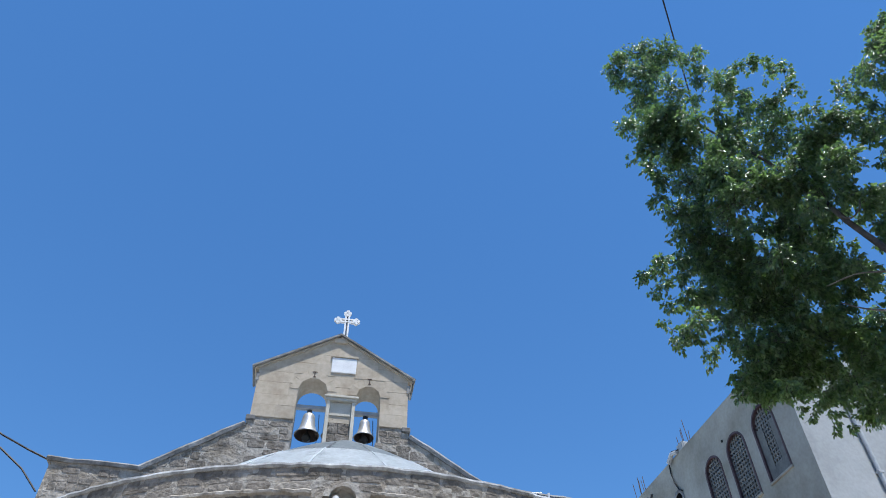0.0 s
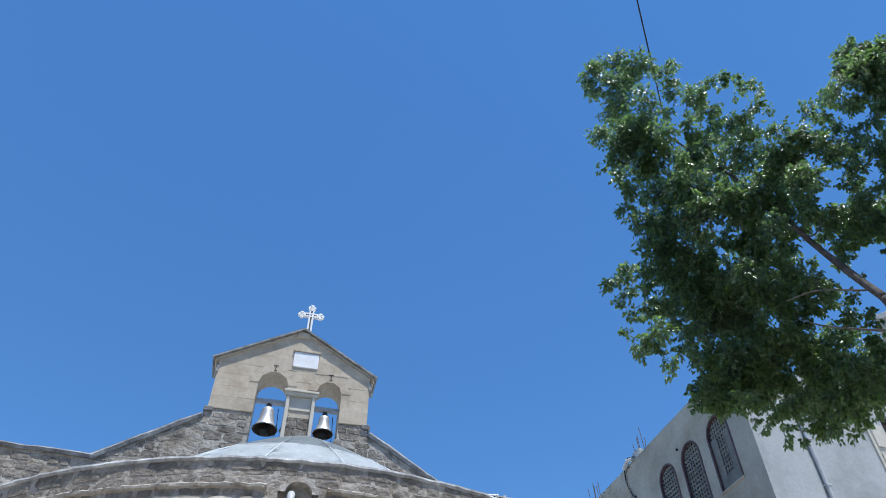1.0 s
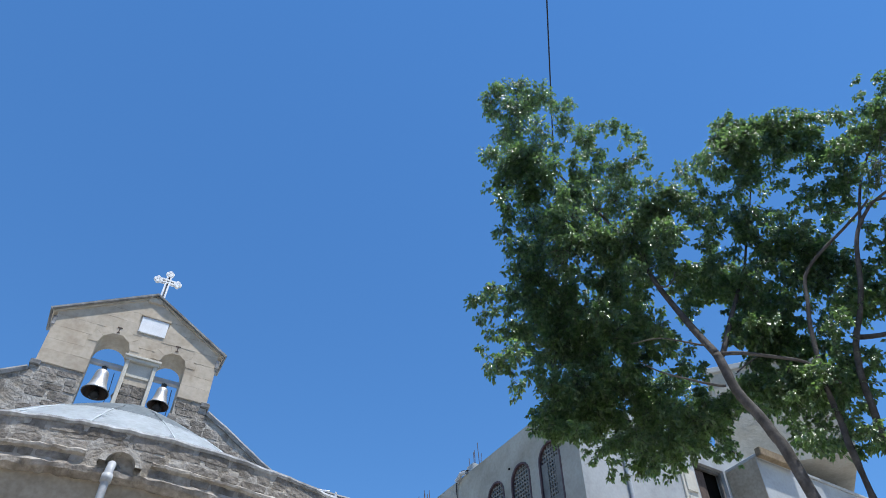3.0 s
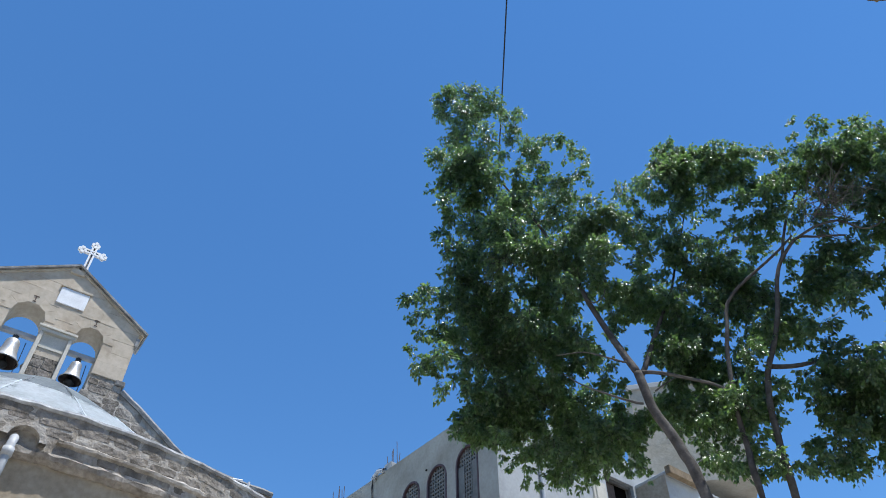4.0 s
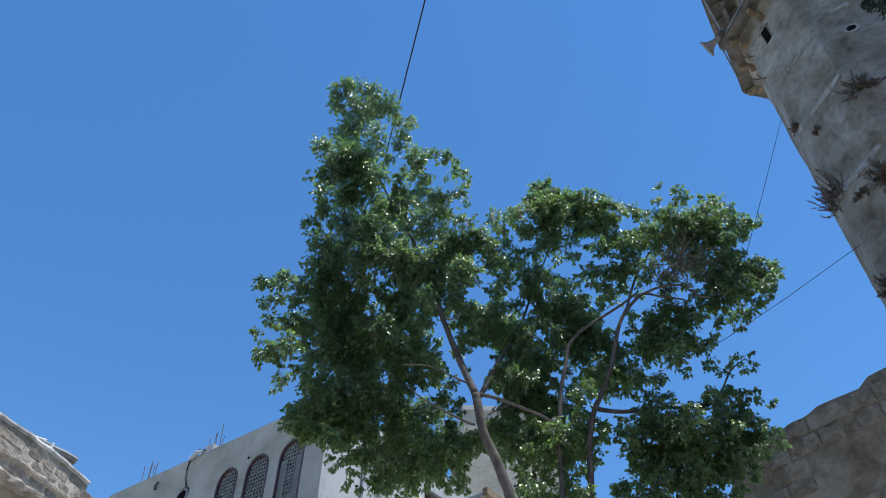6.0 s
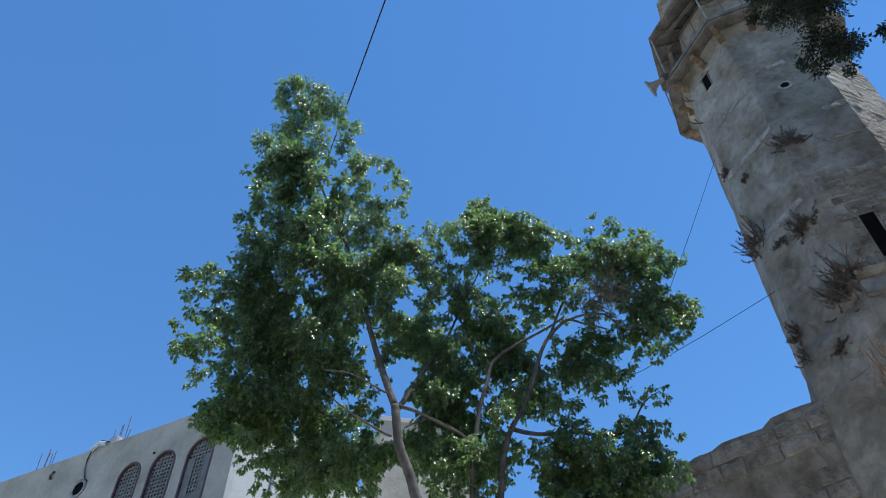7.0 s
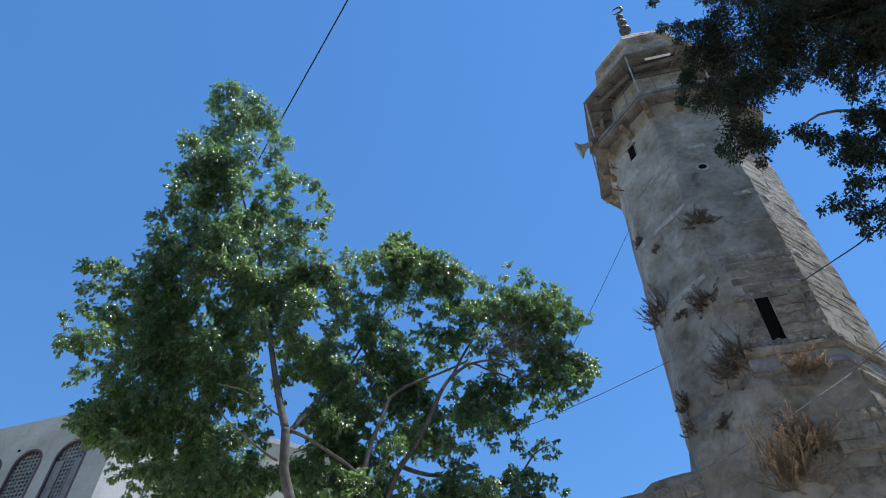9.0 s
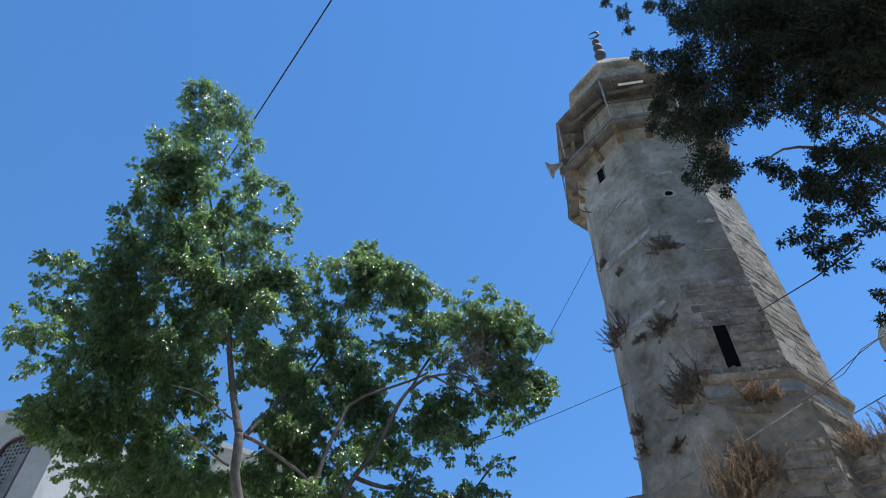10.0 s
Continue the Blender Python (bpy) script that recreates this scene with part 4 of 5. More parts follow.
spot = MW @ Vector((2.12 * math.cos(va), 2.12 * math.sin(va), 16.15))
horn(Matrix.Translation(spot) @ side.to_track_quat("Z", "Y").to_matrix().to_4x4(), "grey horn loudspeaker on the gallery's edge")
# ---- trees ----
def leaf_mesh(bm_v, bm_f, at, tip, up, w):
    """One folded leaf from its stalk to its tip."""
    d = tip - at
    side = d.cross(up)
    if side.length < 1e-6:
        side = d.orthogonal()
    side = side.normalized() * w * 0.5
    fold = side.cross(d).normalized() * w * 0.12
    i = len(bm_v)
    bm_v += [at, at + d * 0.45 + side + fold, tip, at + d * 0.45 - side + fold, at + d * 0.5]
    bm_f += [(i, i + 4, i + 1), (i + 1, i + 4, i + 2), (i, i + 3, i + 4), (i + 3, i + 2, i + 4)]


def limb(parent, pts, r0, r1, name="limb", wood=None):
    """A bent tapered limb through points of the world."""
    pts = [Vector(p) for p in pts]
    fine = []
    for i in range(len(pts) - 1):
        p0, p1, p2, p3 = pts[max(i - 1, 0)], pts[i], pts[i + 1], pts[min(i + 2, len(pts) - 1)]
        for k in range(4):
            t = k / 4
            fine.append(0.5 * ((2 * p1) + (p2 - p0) * t + (2 * p0 - 5 * p1 + 4 * p2 - p3) * t * t + (3 * p1 - p0 - 3 * p2 + p3) * t ** 3))
    fine.append(pts[-1])
    n = len(fine)
    for i in range(1, n - 1):
        fine[i] = fine[i] + noise.noise_vector(fine[i] * 2.1) * 0.03
    bm = tube(bmesh.new(), fine, [r0 + (r1 - r0) * i / (n - 1) for i in range(n)], 10)
    ob = part(name, bm, wood or M_BARK, parent, smooth=True)
    ob.matrix_parent_inverse = parent.matrix_basis.inverted()
    return ob


def foliage(name, lobes, seed, parent, size=0.056, density=8500, droop=1.05, material=None, wood=None, label="dense glossy green leaves", slim=0.6, swell=1.22):
    """Small clumps of hanging leaves: every clump is a burst of bent sprays that carry leaves on their outer part."""
    rnd = random.Random(seed)
    v, f = [], []
    tw = bmesh.new()
    clumps = [(Vector(q[:3]), q[3] * swell) for q in lobes]
    # smaller clumps on the twigs between neighbours
    for (p, r), (q, w) in itertools.combinations(clumps[:], 2):
        if min(r, w) > 0.12 and (p - q).length < 0.62:
            j = Vector((rnd.gauss(0, 0.09), rnd.gauss(0, 0.09), rnd.gauss(0, 0.07)))
            clumps.append((p.lerp(q, rnd.uniform(0.35, 0.65)) + j, 0.76 * min(r, w) * rnd.uniform(0.75, 1.1)))
    for c, r in clumps:
        many = max(3, int(density * r * r / 11))
        for _ in range(many):
            u = Vector((rnd.gauss(0, 1), rnd.gauss(0, 1), rnd.gauss(0.15, 0.9))).normalized()
            p = c + u * r * rnd.uniform(0.0, 0.45)
            d = (u + Vector((rnd.gauss(0, 0.45), rnd.gauss(0, 0.45), rnd.gauss(0.1, 0.45)))).normalized()
            ln = max(0.05, r * rnd.uniform(0.45, 0.75))
            mid, end = p + d * ln * 0.6, p + d * ln + Vector((0, 0, -0.35 * droop * ln))
            if rnd.random() < 0.3:
                tube(tw, [p, mid, end], [0.005, 0.004, 0.002], 3)
            for k in range(11):
                t = rnd.uniform(0.15, 1.0)
                q = p.lerp(mid, t * 2) if t < 0.5 else mid.lerp(end, t * 2 - 1)
                o = Vector((rnd.gauss(0, 1), rnd.gauss(0, 1), rnd.gauss(0, 0.6))).normalized()
                tip = (o * 0.8 + d * 0.5 + Vector((0, 0, -droop * rnd.uniform(0.5, 1.7)))).normalized()
                s = size * rnd.uniform(0.65, 1.2)
                stalk = q + o * 0.015
                leaf_mesh(v, f, stalk, stalk + tip * s, Vector((rnd.gauss(0, 0.8), rnd.gauss(0, 0.8), 1)), s * slim * rnd.uniform(0.85, 1.15))
    me = bpy.data.meshes.new(name)
    me.from_pydata(v, [], f)
    me.materials.append(material or M_LEAF)
    ob = new(name, me)
    ob.parent = parent
    ob.matrix_parent_inverse = parent.matrix_basis.inverted()
    tagged(ob, label, kind="stuff")
    t = part("twig_mass", tw, wood or M_BARK, parent)
    t.matrix_parent_inverse = parent.matrix_basis.inverted()
    tagged(t, kind="stuff")


fig = thing("ficus_tree", pose(5.55, 4.75, 0), "tall leafy green ficus tree with pale forked trunk", "tree")
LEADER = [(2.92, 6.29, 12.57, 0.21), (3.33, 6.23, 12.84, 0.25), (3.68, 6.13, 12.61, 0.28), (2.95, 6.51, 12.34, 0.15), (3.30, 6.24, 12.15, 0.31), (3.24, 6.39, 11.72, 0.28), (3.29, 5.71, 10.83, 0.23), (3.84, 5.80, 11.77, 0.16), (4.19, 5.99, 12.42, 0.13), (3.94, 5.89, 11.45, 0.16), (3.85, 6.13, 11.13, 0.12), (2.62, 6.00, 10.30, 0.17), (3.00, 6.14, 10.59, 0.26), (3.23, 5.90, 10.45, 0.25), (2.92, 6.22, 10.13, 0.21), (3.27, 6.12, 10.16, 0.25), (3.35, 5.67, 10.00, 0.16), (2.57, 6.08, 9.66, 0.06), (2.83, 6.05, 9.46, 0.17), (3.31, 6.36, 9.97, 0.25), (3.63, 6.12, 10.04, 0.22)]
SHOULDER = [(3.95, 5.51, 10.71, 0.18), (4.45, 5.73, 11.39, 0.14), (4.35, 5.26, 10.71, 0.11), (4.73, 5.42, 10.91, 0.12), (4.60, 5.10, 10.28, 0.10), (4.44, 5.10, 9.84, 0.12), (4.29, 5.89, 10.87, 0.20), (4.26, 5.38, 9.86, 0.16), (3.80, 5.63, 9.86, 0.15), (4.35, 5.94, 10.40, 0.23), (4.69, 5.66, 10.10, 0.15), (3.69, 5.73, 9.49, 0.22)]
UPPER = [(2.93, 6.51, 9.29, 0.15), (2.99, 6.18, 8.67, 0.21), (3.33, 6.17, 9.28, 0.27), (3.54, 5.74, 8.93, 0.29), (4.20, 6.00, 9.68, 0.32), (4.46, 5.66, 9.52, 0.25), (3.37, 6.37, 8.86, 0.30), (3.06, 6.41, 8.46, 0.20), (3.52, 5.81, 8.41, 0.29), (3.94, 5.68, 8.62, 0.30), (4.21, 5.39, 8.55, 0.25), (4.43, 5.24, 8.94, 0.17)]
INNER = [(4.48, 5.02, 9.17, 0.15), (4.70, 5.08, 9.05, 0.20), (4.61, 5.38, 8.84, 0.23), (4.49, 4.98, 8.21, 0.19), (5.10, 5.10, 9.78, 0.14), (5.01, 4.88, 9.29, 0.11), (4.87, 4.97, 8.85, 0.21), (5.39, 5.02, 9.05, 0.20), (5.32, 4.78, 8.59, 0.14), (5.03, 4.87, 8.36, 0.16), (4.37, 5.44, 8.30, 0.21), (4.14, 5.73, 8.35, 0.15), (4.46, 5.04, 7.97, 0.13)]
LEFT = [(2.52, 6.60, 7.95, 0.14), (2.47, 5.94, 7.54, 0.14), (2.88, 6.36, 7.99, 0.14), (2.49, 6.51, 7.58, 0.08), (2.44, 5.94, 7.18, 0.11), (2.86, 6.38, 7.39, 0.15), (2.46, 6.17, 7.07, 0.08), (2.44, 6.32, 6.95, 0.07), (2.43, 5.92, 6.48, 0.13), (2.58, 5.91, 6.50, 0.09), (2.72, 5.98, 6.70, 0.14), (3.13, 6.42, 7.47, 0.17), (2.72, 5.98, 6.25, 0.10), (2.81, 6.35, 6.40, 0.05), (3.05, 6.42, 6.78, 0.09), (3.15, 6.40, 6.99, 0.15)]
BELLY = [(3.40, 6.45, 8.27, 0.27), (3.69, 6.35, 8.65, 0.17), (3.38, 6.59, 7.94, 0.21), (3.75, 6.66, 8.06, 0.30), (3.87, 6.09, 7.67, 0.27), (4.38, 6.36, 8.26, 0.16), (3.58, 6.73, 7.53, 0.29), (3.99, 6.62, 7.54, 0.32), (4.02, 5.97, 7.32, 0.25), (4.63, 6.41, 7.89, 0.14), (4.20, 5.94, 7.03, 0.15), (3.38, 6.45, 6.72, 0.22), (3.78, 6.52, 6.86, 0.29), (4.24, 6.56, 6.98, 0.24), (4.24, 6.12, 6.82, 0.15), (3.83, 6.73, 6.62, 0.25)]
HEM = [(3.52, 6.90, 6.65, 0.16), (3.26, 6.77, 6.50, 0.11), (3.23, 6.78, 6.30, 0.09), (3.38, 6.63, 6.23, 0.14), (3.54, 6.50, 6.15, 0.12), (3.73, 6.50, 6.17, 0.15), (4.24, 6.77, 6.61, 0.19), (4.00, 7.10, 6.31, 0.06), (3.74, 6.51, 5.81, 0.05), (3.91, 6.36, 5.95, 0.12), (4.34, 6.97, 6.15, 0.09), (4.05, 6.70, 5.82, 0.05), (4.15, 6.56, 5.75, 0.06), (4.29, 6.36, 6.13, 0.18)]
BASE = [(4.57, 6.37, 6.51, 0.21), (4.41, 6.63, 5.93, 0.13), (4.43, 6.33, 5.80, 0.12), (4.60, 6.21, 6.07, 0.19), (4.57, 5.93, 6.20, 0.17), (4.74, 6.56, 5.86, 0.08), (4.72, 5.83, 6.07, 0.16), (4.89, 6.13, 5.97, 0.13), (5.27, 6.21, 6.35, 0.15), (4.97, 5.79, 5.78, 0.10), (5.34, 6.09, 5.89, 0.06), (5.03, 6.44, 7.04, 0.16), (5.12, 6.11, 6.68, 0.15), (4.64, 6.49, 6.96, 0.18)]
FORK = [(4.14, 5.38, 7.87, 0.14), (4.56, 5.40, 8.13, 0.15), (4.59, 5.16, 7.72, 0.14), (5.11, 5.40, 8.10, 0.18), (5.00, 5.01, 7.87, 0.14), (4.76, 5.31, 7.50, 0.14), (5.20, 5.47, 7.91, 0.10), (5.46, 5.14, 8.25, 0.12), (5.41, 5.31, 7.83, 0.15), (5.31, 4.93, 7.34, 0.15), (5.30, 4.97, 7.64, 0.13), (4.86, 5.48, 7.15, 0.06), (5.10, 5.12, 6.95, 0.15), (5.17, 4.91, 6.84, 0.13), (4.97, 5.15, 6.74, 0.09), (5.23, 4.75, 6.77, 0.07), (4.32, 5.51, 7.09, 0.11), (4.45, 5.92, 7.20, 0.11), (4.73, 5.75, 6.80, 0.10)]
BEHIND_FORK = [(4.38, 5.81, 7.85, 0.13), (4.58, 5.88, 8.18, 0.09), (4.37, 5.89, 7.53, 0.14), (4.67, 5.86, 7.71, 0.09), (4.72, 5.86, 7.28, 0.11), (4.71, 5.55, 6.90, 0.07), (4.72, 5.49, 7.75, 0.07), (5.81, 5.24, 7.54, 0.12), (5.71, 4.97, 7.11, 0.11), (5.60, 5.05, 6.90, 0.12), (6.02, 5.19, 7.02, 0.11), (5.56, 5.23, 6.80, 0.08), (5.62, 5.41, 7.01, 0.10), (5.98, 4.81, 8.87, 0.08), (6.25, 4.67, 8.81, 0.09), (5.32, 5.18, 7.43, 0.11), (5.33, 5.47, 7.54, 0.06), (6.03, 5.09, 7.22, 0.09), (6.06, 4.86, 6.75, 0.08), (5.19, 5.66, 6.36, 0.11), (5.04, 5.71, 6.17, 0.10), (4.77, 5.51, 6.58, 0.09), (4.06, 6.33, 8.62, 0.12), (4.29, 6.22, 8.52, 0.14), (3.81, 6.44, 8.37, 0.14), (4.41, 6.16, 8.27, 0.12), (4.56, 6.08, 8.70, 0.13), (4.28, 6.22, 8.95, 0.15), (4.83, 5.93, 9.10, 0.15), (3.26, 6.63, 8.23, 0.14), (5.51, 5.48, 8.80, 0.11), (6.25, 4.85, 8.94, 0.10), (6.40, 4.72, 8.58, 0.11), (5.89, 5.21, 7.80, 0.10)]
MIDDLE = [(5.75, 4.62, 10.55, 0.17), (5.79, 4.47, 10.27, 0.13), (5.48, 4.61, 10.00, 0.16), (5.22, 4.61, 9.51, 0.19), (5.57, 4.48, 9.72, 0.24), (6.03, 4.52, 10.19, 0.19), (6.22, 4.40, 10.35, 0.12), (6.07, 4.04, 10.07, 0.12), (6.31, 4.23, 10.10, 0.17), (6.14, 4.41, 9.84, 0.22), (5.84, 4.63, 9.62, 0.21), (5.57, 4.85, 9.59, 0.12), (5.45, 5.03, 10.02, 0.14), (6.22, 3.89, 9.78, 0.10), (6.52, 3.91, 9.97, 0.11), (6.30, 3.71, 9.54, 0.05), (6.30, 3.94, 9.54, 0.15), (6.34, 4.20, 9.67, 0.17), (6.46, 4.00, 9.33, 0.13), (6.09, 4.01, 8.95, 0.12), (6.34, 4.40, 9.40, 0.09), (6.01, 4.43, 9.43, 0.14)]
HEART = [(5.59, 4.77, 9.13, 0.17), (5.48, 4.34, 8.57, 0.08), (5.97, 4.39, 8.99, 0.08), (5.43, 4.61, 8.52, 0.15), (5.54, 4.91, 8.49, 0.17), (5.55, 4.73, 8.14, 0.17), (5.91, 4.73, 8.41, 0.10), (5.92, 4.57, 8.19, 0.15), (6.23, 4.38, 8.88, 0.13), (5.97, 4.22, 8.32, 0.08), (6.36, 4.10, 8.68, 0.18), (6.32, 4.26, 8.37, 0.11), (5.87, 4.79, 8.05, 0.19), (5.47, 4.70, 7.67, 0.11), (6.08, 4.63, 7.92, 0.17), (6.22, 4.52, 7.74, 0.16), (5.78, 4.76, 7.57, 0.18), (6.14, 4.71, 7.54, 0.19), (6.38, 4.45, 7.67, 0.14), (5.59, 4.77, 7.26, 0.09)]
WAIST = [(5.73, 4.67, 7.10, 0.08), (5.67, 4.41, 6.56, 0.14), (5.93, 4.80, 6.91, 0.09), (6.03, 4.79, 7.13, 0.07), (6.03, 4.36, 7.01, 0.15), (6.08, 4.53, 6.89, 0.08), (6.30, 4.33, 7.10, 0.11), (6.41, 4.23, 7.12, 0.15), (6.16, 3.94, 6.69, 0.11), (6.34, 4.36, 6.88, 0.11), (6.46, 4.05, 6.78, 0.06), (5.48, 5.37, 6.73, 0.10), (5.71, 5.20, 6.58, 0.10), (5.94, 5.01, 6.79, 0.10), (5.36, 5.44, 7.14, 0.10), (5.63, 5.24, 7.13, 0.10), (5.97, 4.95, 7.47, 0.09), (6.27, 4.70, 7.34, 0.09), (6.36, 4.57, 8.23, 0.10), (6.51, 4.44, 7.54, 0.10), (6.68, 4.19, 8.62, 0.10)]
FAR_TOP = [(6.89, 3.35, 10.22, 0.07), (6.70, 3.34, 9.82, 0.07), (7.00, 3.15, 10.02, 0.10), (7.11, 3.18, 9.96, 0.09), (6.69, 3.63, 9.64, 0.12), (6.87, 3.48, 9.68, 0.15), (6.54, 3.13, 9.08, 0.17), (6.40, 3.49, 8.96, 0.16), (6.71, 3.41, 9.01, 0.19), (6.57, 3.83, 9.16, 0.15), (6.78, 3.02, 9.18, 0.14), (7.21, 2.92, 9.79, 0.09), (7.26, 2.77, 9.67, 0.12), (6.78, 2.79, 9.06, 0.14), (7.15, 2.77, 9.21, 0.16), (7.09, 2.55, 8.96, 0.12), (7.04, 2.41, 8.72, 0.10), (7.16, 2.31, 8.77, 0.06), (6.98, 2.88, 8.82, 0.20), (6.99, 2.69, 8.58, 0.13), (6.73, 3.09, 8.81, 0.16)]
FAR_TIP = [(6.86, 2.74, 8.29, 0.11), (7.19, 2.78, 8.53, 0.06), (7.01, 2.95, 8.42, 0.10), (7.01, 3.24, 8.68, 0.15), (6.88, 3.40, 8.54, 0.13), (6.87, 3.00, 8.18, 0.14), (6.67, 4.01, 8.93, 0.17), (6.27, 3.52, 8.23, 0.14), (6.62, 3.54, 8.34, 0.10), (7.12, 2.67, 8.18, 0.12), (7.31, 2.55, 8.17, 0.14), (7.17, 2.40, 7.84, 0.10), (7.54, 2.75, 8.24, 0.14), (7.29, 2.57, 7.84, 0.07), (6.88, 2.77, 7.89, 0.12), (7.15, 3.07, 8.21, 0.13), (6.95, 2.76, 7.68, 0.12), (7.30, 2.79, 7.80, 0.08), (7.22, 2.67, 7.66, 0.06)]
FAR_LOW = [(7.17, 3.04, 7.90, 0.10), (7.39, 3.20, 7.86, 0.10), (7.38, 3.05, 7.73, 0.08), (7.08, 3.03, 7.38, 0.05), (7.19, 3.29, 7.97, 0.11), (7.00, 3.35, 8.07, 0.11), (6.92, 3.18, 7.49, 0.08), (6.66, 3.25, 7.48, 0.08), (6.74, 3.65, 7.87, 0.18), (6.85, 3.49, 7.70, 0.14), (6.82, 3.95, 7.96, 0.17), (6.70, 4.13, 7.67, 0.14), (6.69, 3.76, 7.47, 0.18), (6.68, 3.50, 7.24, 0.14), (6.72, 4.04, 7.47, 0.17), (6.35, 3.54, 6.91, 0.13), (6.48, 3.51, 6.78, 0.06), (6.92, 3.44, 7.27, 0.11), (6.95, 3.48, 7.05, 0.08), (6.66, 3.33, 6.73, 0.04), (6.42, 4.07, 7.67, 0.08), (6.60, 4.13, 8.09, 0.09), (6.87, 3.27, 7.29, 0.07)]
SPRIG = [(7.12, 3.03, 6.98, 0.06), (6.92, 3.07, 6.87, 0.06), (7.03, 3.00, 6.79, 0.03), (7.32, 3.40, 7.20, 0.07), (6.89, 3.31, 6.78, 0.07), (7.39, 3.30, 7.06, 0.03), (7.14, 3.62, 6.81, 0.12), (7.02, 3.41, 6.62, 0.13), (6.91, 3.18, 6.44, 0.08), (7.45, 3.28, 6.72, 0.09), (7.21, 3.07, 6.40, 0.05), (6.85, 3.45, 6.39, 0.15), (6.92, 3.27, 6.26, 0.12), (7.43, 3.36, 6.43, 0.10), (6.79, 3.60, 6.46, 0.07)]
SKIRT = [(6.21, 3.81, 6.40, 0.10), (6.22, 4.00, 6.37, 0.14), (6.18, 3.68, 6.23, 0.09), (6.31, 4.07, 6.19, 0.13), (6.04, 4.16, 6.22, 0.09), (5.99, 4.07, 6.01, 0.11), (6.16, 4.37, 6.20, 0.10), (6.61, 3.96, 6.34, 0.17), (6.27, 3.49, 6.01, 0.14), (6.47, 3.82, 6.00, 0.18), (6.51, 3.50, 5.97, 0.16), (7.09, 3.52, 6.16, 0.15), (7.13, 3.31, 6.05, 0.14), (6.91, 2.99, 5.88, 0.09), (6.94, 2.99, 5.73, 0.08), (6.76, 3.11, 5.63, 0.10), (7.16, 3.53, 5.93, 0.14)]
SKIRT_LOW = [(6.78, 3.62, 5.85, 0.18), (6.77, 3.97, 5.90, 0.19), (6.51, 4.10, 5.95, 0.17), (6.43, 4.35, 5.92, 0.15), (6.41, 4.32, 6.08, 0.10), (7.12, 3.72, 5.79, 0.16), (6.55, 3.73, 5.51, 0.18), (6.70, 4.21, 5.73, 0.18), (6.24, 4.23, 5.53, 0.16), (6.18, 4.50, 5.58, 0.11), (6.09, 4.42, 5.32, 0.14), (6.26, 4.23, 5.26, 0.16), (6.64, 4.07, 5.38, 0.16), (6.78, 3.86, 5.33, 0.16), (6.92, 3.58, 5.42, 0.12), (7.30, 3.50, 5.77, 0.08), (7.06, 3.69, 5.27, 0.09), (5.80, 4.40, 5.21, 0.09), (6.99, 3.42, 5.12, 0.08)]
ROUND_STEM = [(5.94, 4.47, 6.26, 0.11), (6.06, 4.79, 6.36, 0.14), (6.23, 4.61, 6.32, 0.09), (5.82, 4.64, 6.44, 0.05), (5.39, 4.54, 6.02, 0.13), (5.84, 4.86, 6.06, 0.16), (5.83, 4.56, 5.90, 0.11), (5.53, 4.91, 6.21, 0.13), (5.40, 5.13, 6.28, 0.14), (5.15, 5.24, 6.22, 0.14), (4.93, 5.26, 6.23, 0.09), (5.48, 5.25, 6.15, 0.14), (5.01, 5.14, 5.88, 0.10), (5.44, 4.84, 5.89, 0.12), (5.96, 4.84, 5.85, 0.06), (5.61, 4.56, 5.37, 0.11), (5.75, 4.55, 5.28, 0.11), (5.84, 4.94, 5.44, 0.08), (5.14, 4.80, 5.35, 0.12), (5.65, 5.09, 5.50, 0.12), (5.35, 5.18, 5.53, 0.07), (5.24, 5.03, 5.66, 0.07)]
# the trunk forks into a leader, a middle bough and two thin stems
limb(fig, [(5.45, 4.7, 0), (5.28, 4.85, 3.0), (5.00, 4.97, 5.09), (4.91, 5.01, 5.46), (4.80, 5.07, 5.84), (4.72, 5.11, 6.19), (4.67, 5.13, 6.48)], 0.06, 0.048, "trunk")
limb(fig, [(4.67, 5.13, 6.47), (4.62, 5.27, 6.88), (4.57, 5.41, 7.36), (4.50, 5.55, 7.86), (4.48, 5.68, 8.34), (4.34, 5.86, 9.13), (4.08, 6.10, 10.06), (3.77, 6.35, 11.09), (3.64, 6.51, 11.96)], 0.045, 0.008, "limb")
limb(fig, [(4.75, 5.20, 6.48), (4.98, 5.17, 6.95), (5.19, 5.15, 7.36), (5.42, 5.10, 7.80), (5.72, 4.98, 8.66), (5.99, 4.87, 9.51)], 0.034, 0.007, "limb")
limb(fig, [(4.67, 5.13, 6.48), (4.95, 4.95, 6.41), (5.19, 4.79, 6.29), (5.39, 4.64, 6.13), (5.52, 4.55, 5.88)], 0.024, 0.012, "limb")
limb(fig, [(4.79, 5.06, 6.22), (4.89, 5.00, 6.30), (5.01, 4.91, 6.38)], 0.01, 0.005, "limb")
limb(fig, [(4.52, 5.10, 6.55), (4.37, 5.19, 6.62), (4.12, 5.32, 6.70), (3.86, 5.45, 6.68)], 0.012, 0.005, "limb")
limb(fig, [(4.63, 5.11, 6.05), (4.42, 5.23, 6.14), (4.24, 5.32, 6.23), (4.06, 5.41, 6.35), (3.93, 5.47, 6.47)], 0.015, 0.006, "limb")
limb(fig, [(4.23, 5.25, 7.52), (4.33, 5.20, 7.41), (4.43, 5.14, 7.50), (4.47, 5.11, 7.63)], 0.012, 0.005, "limb")
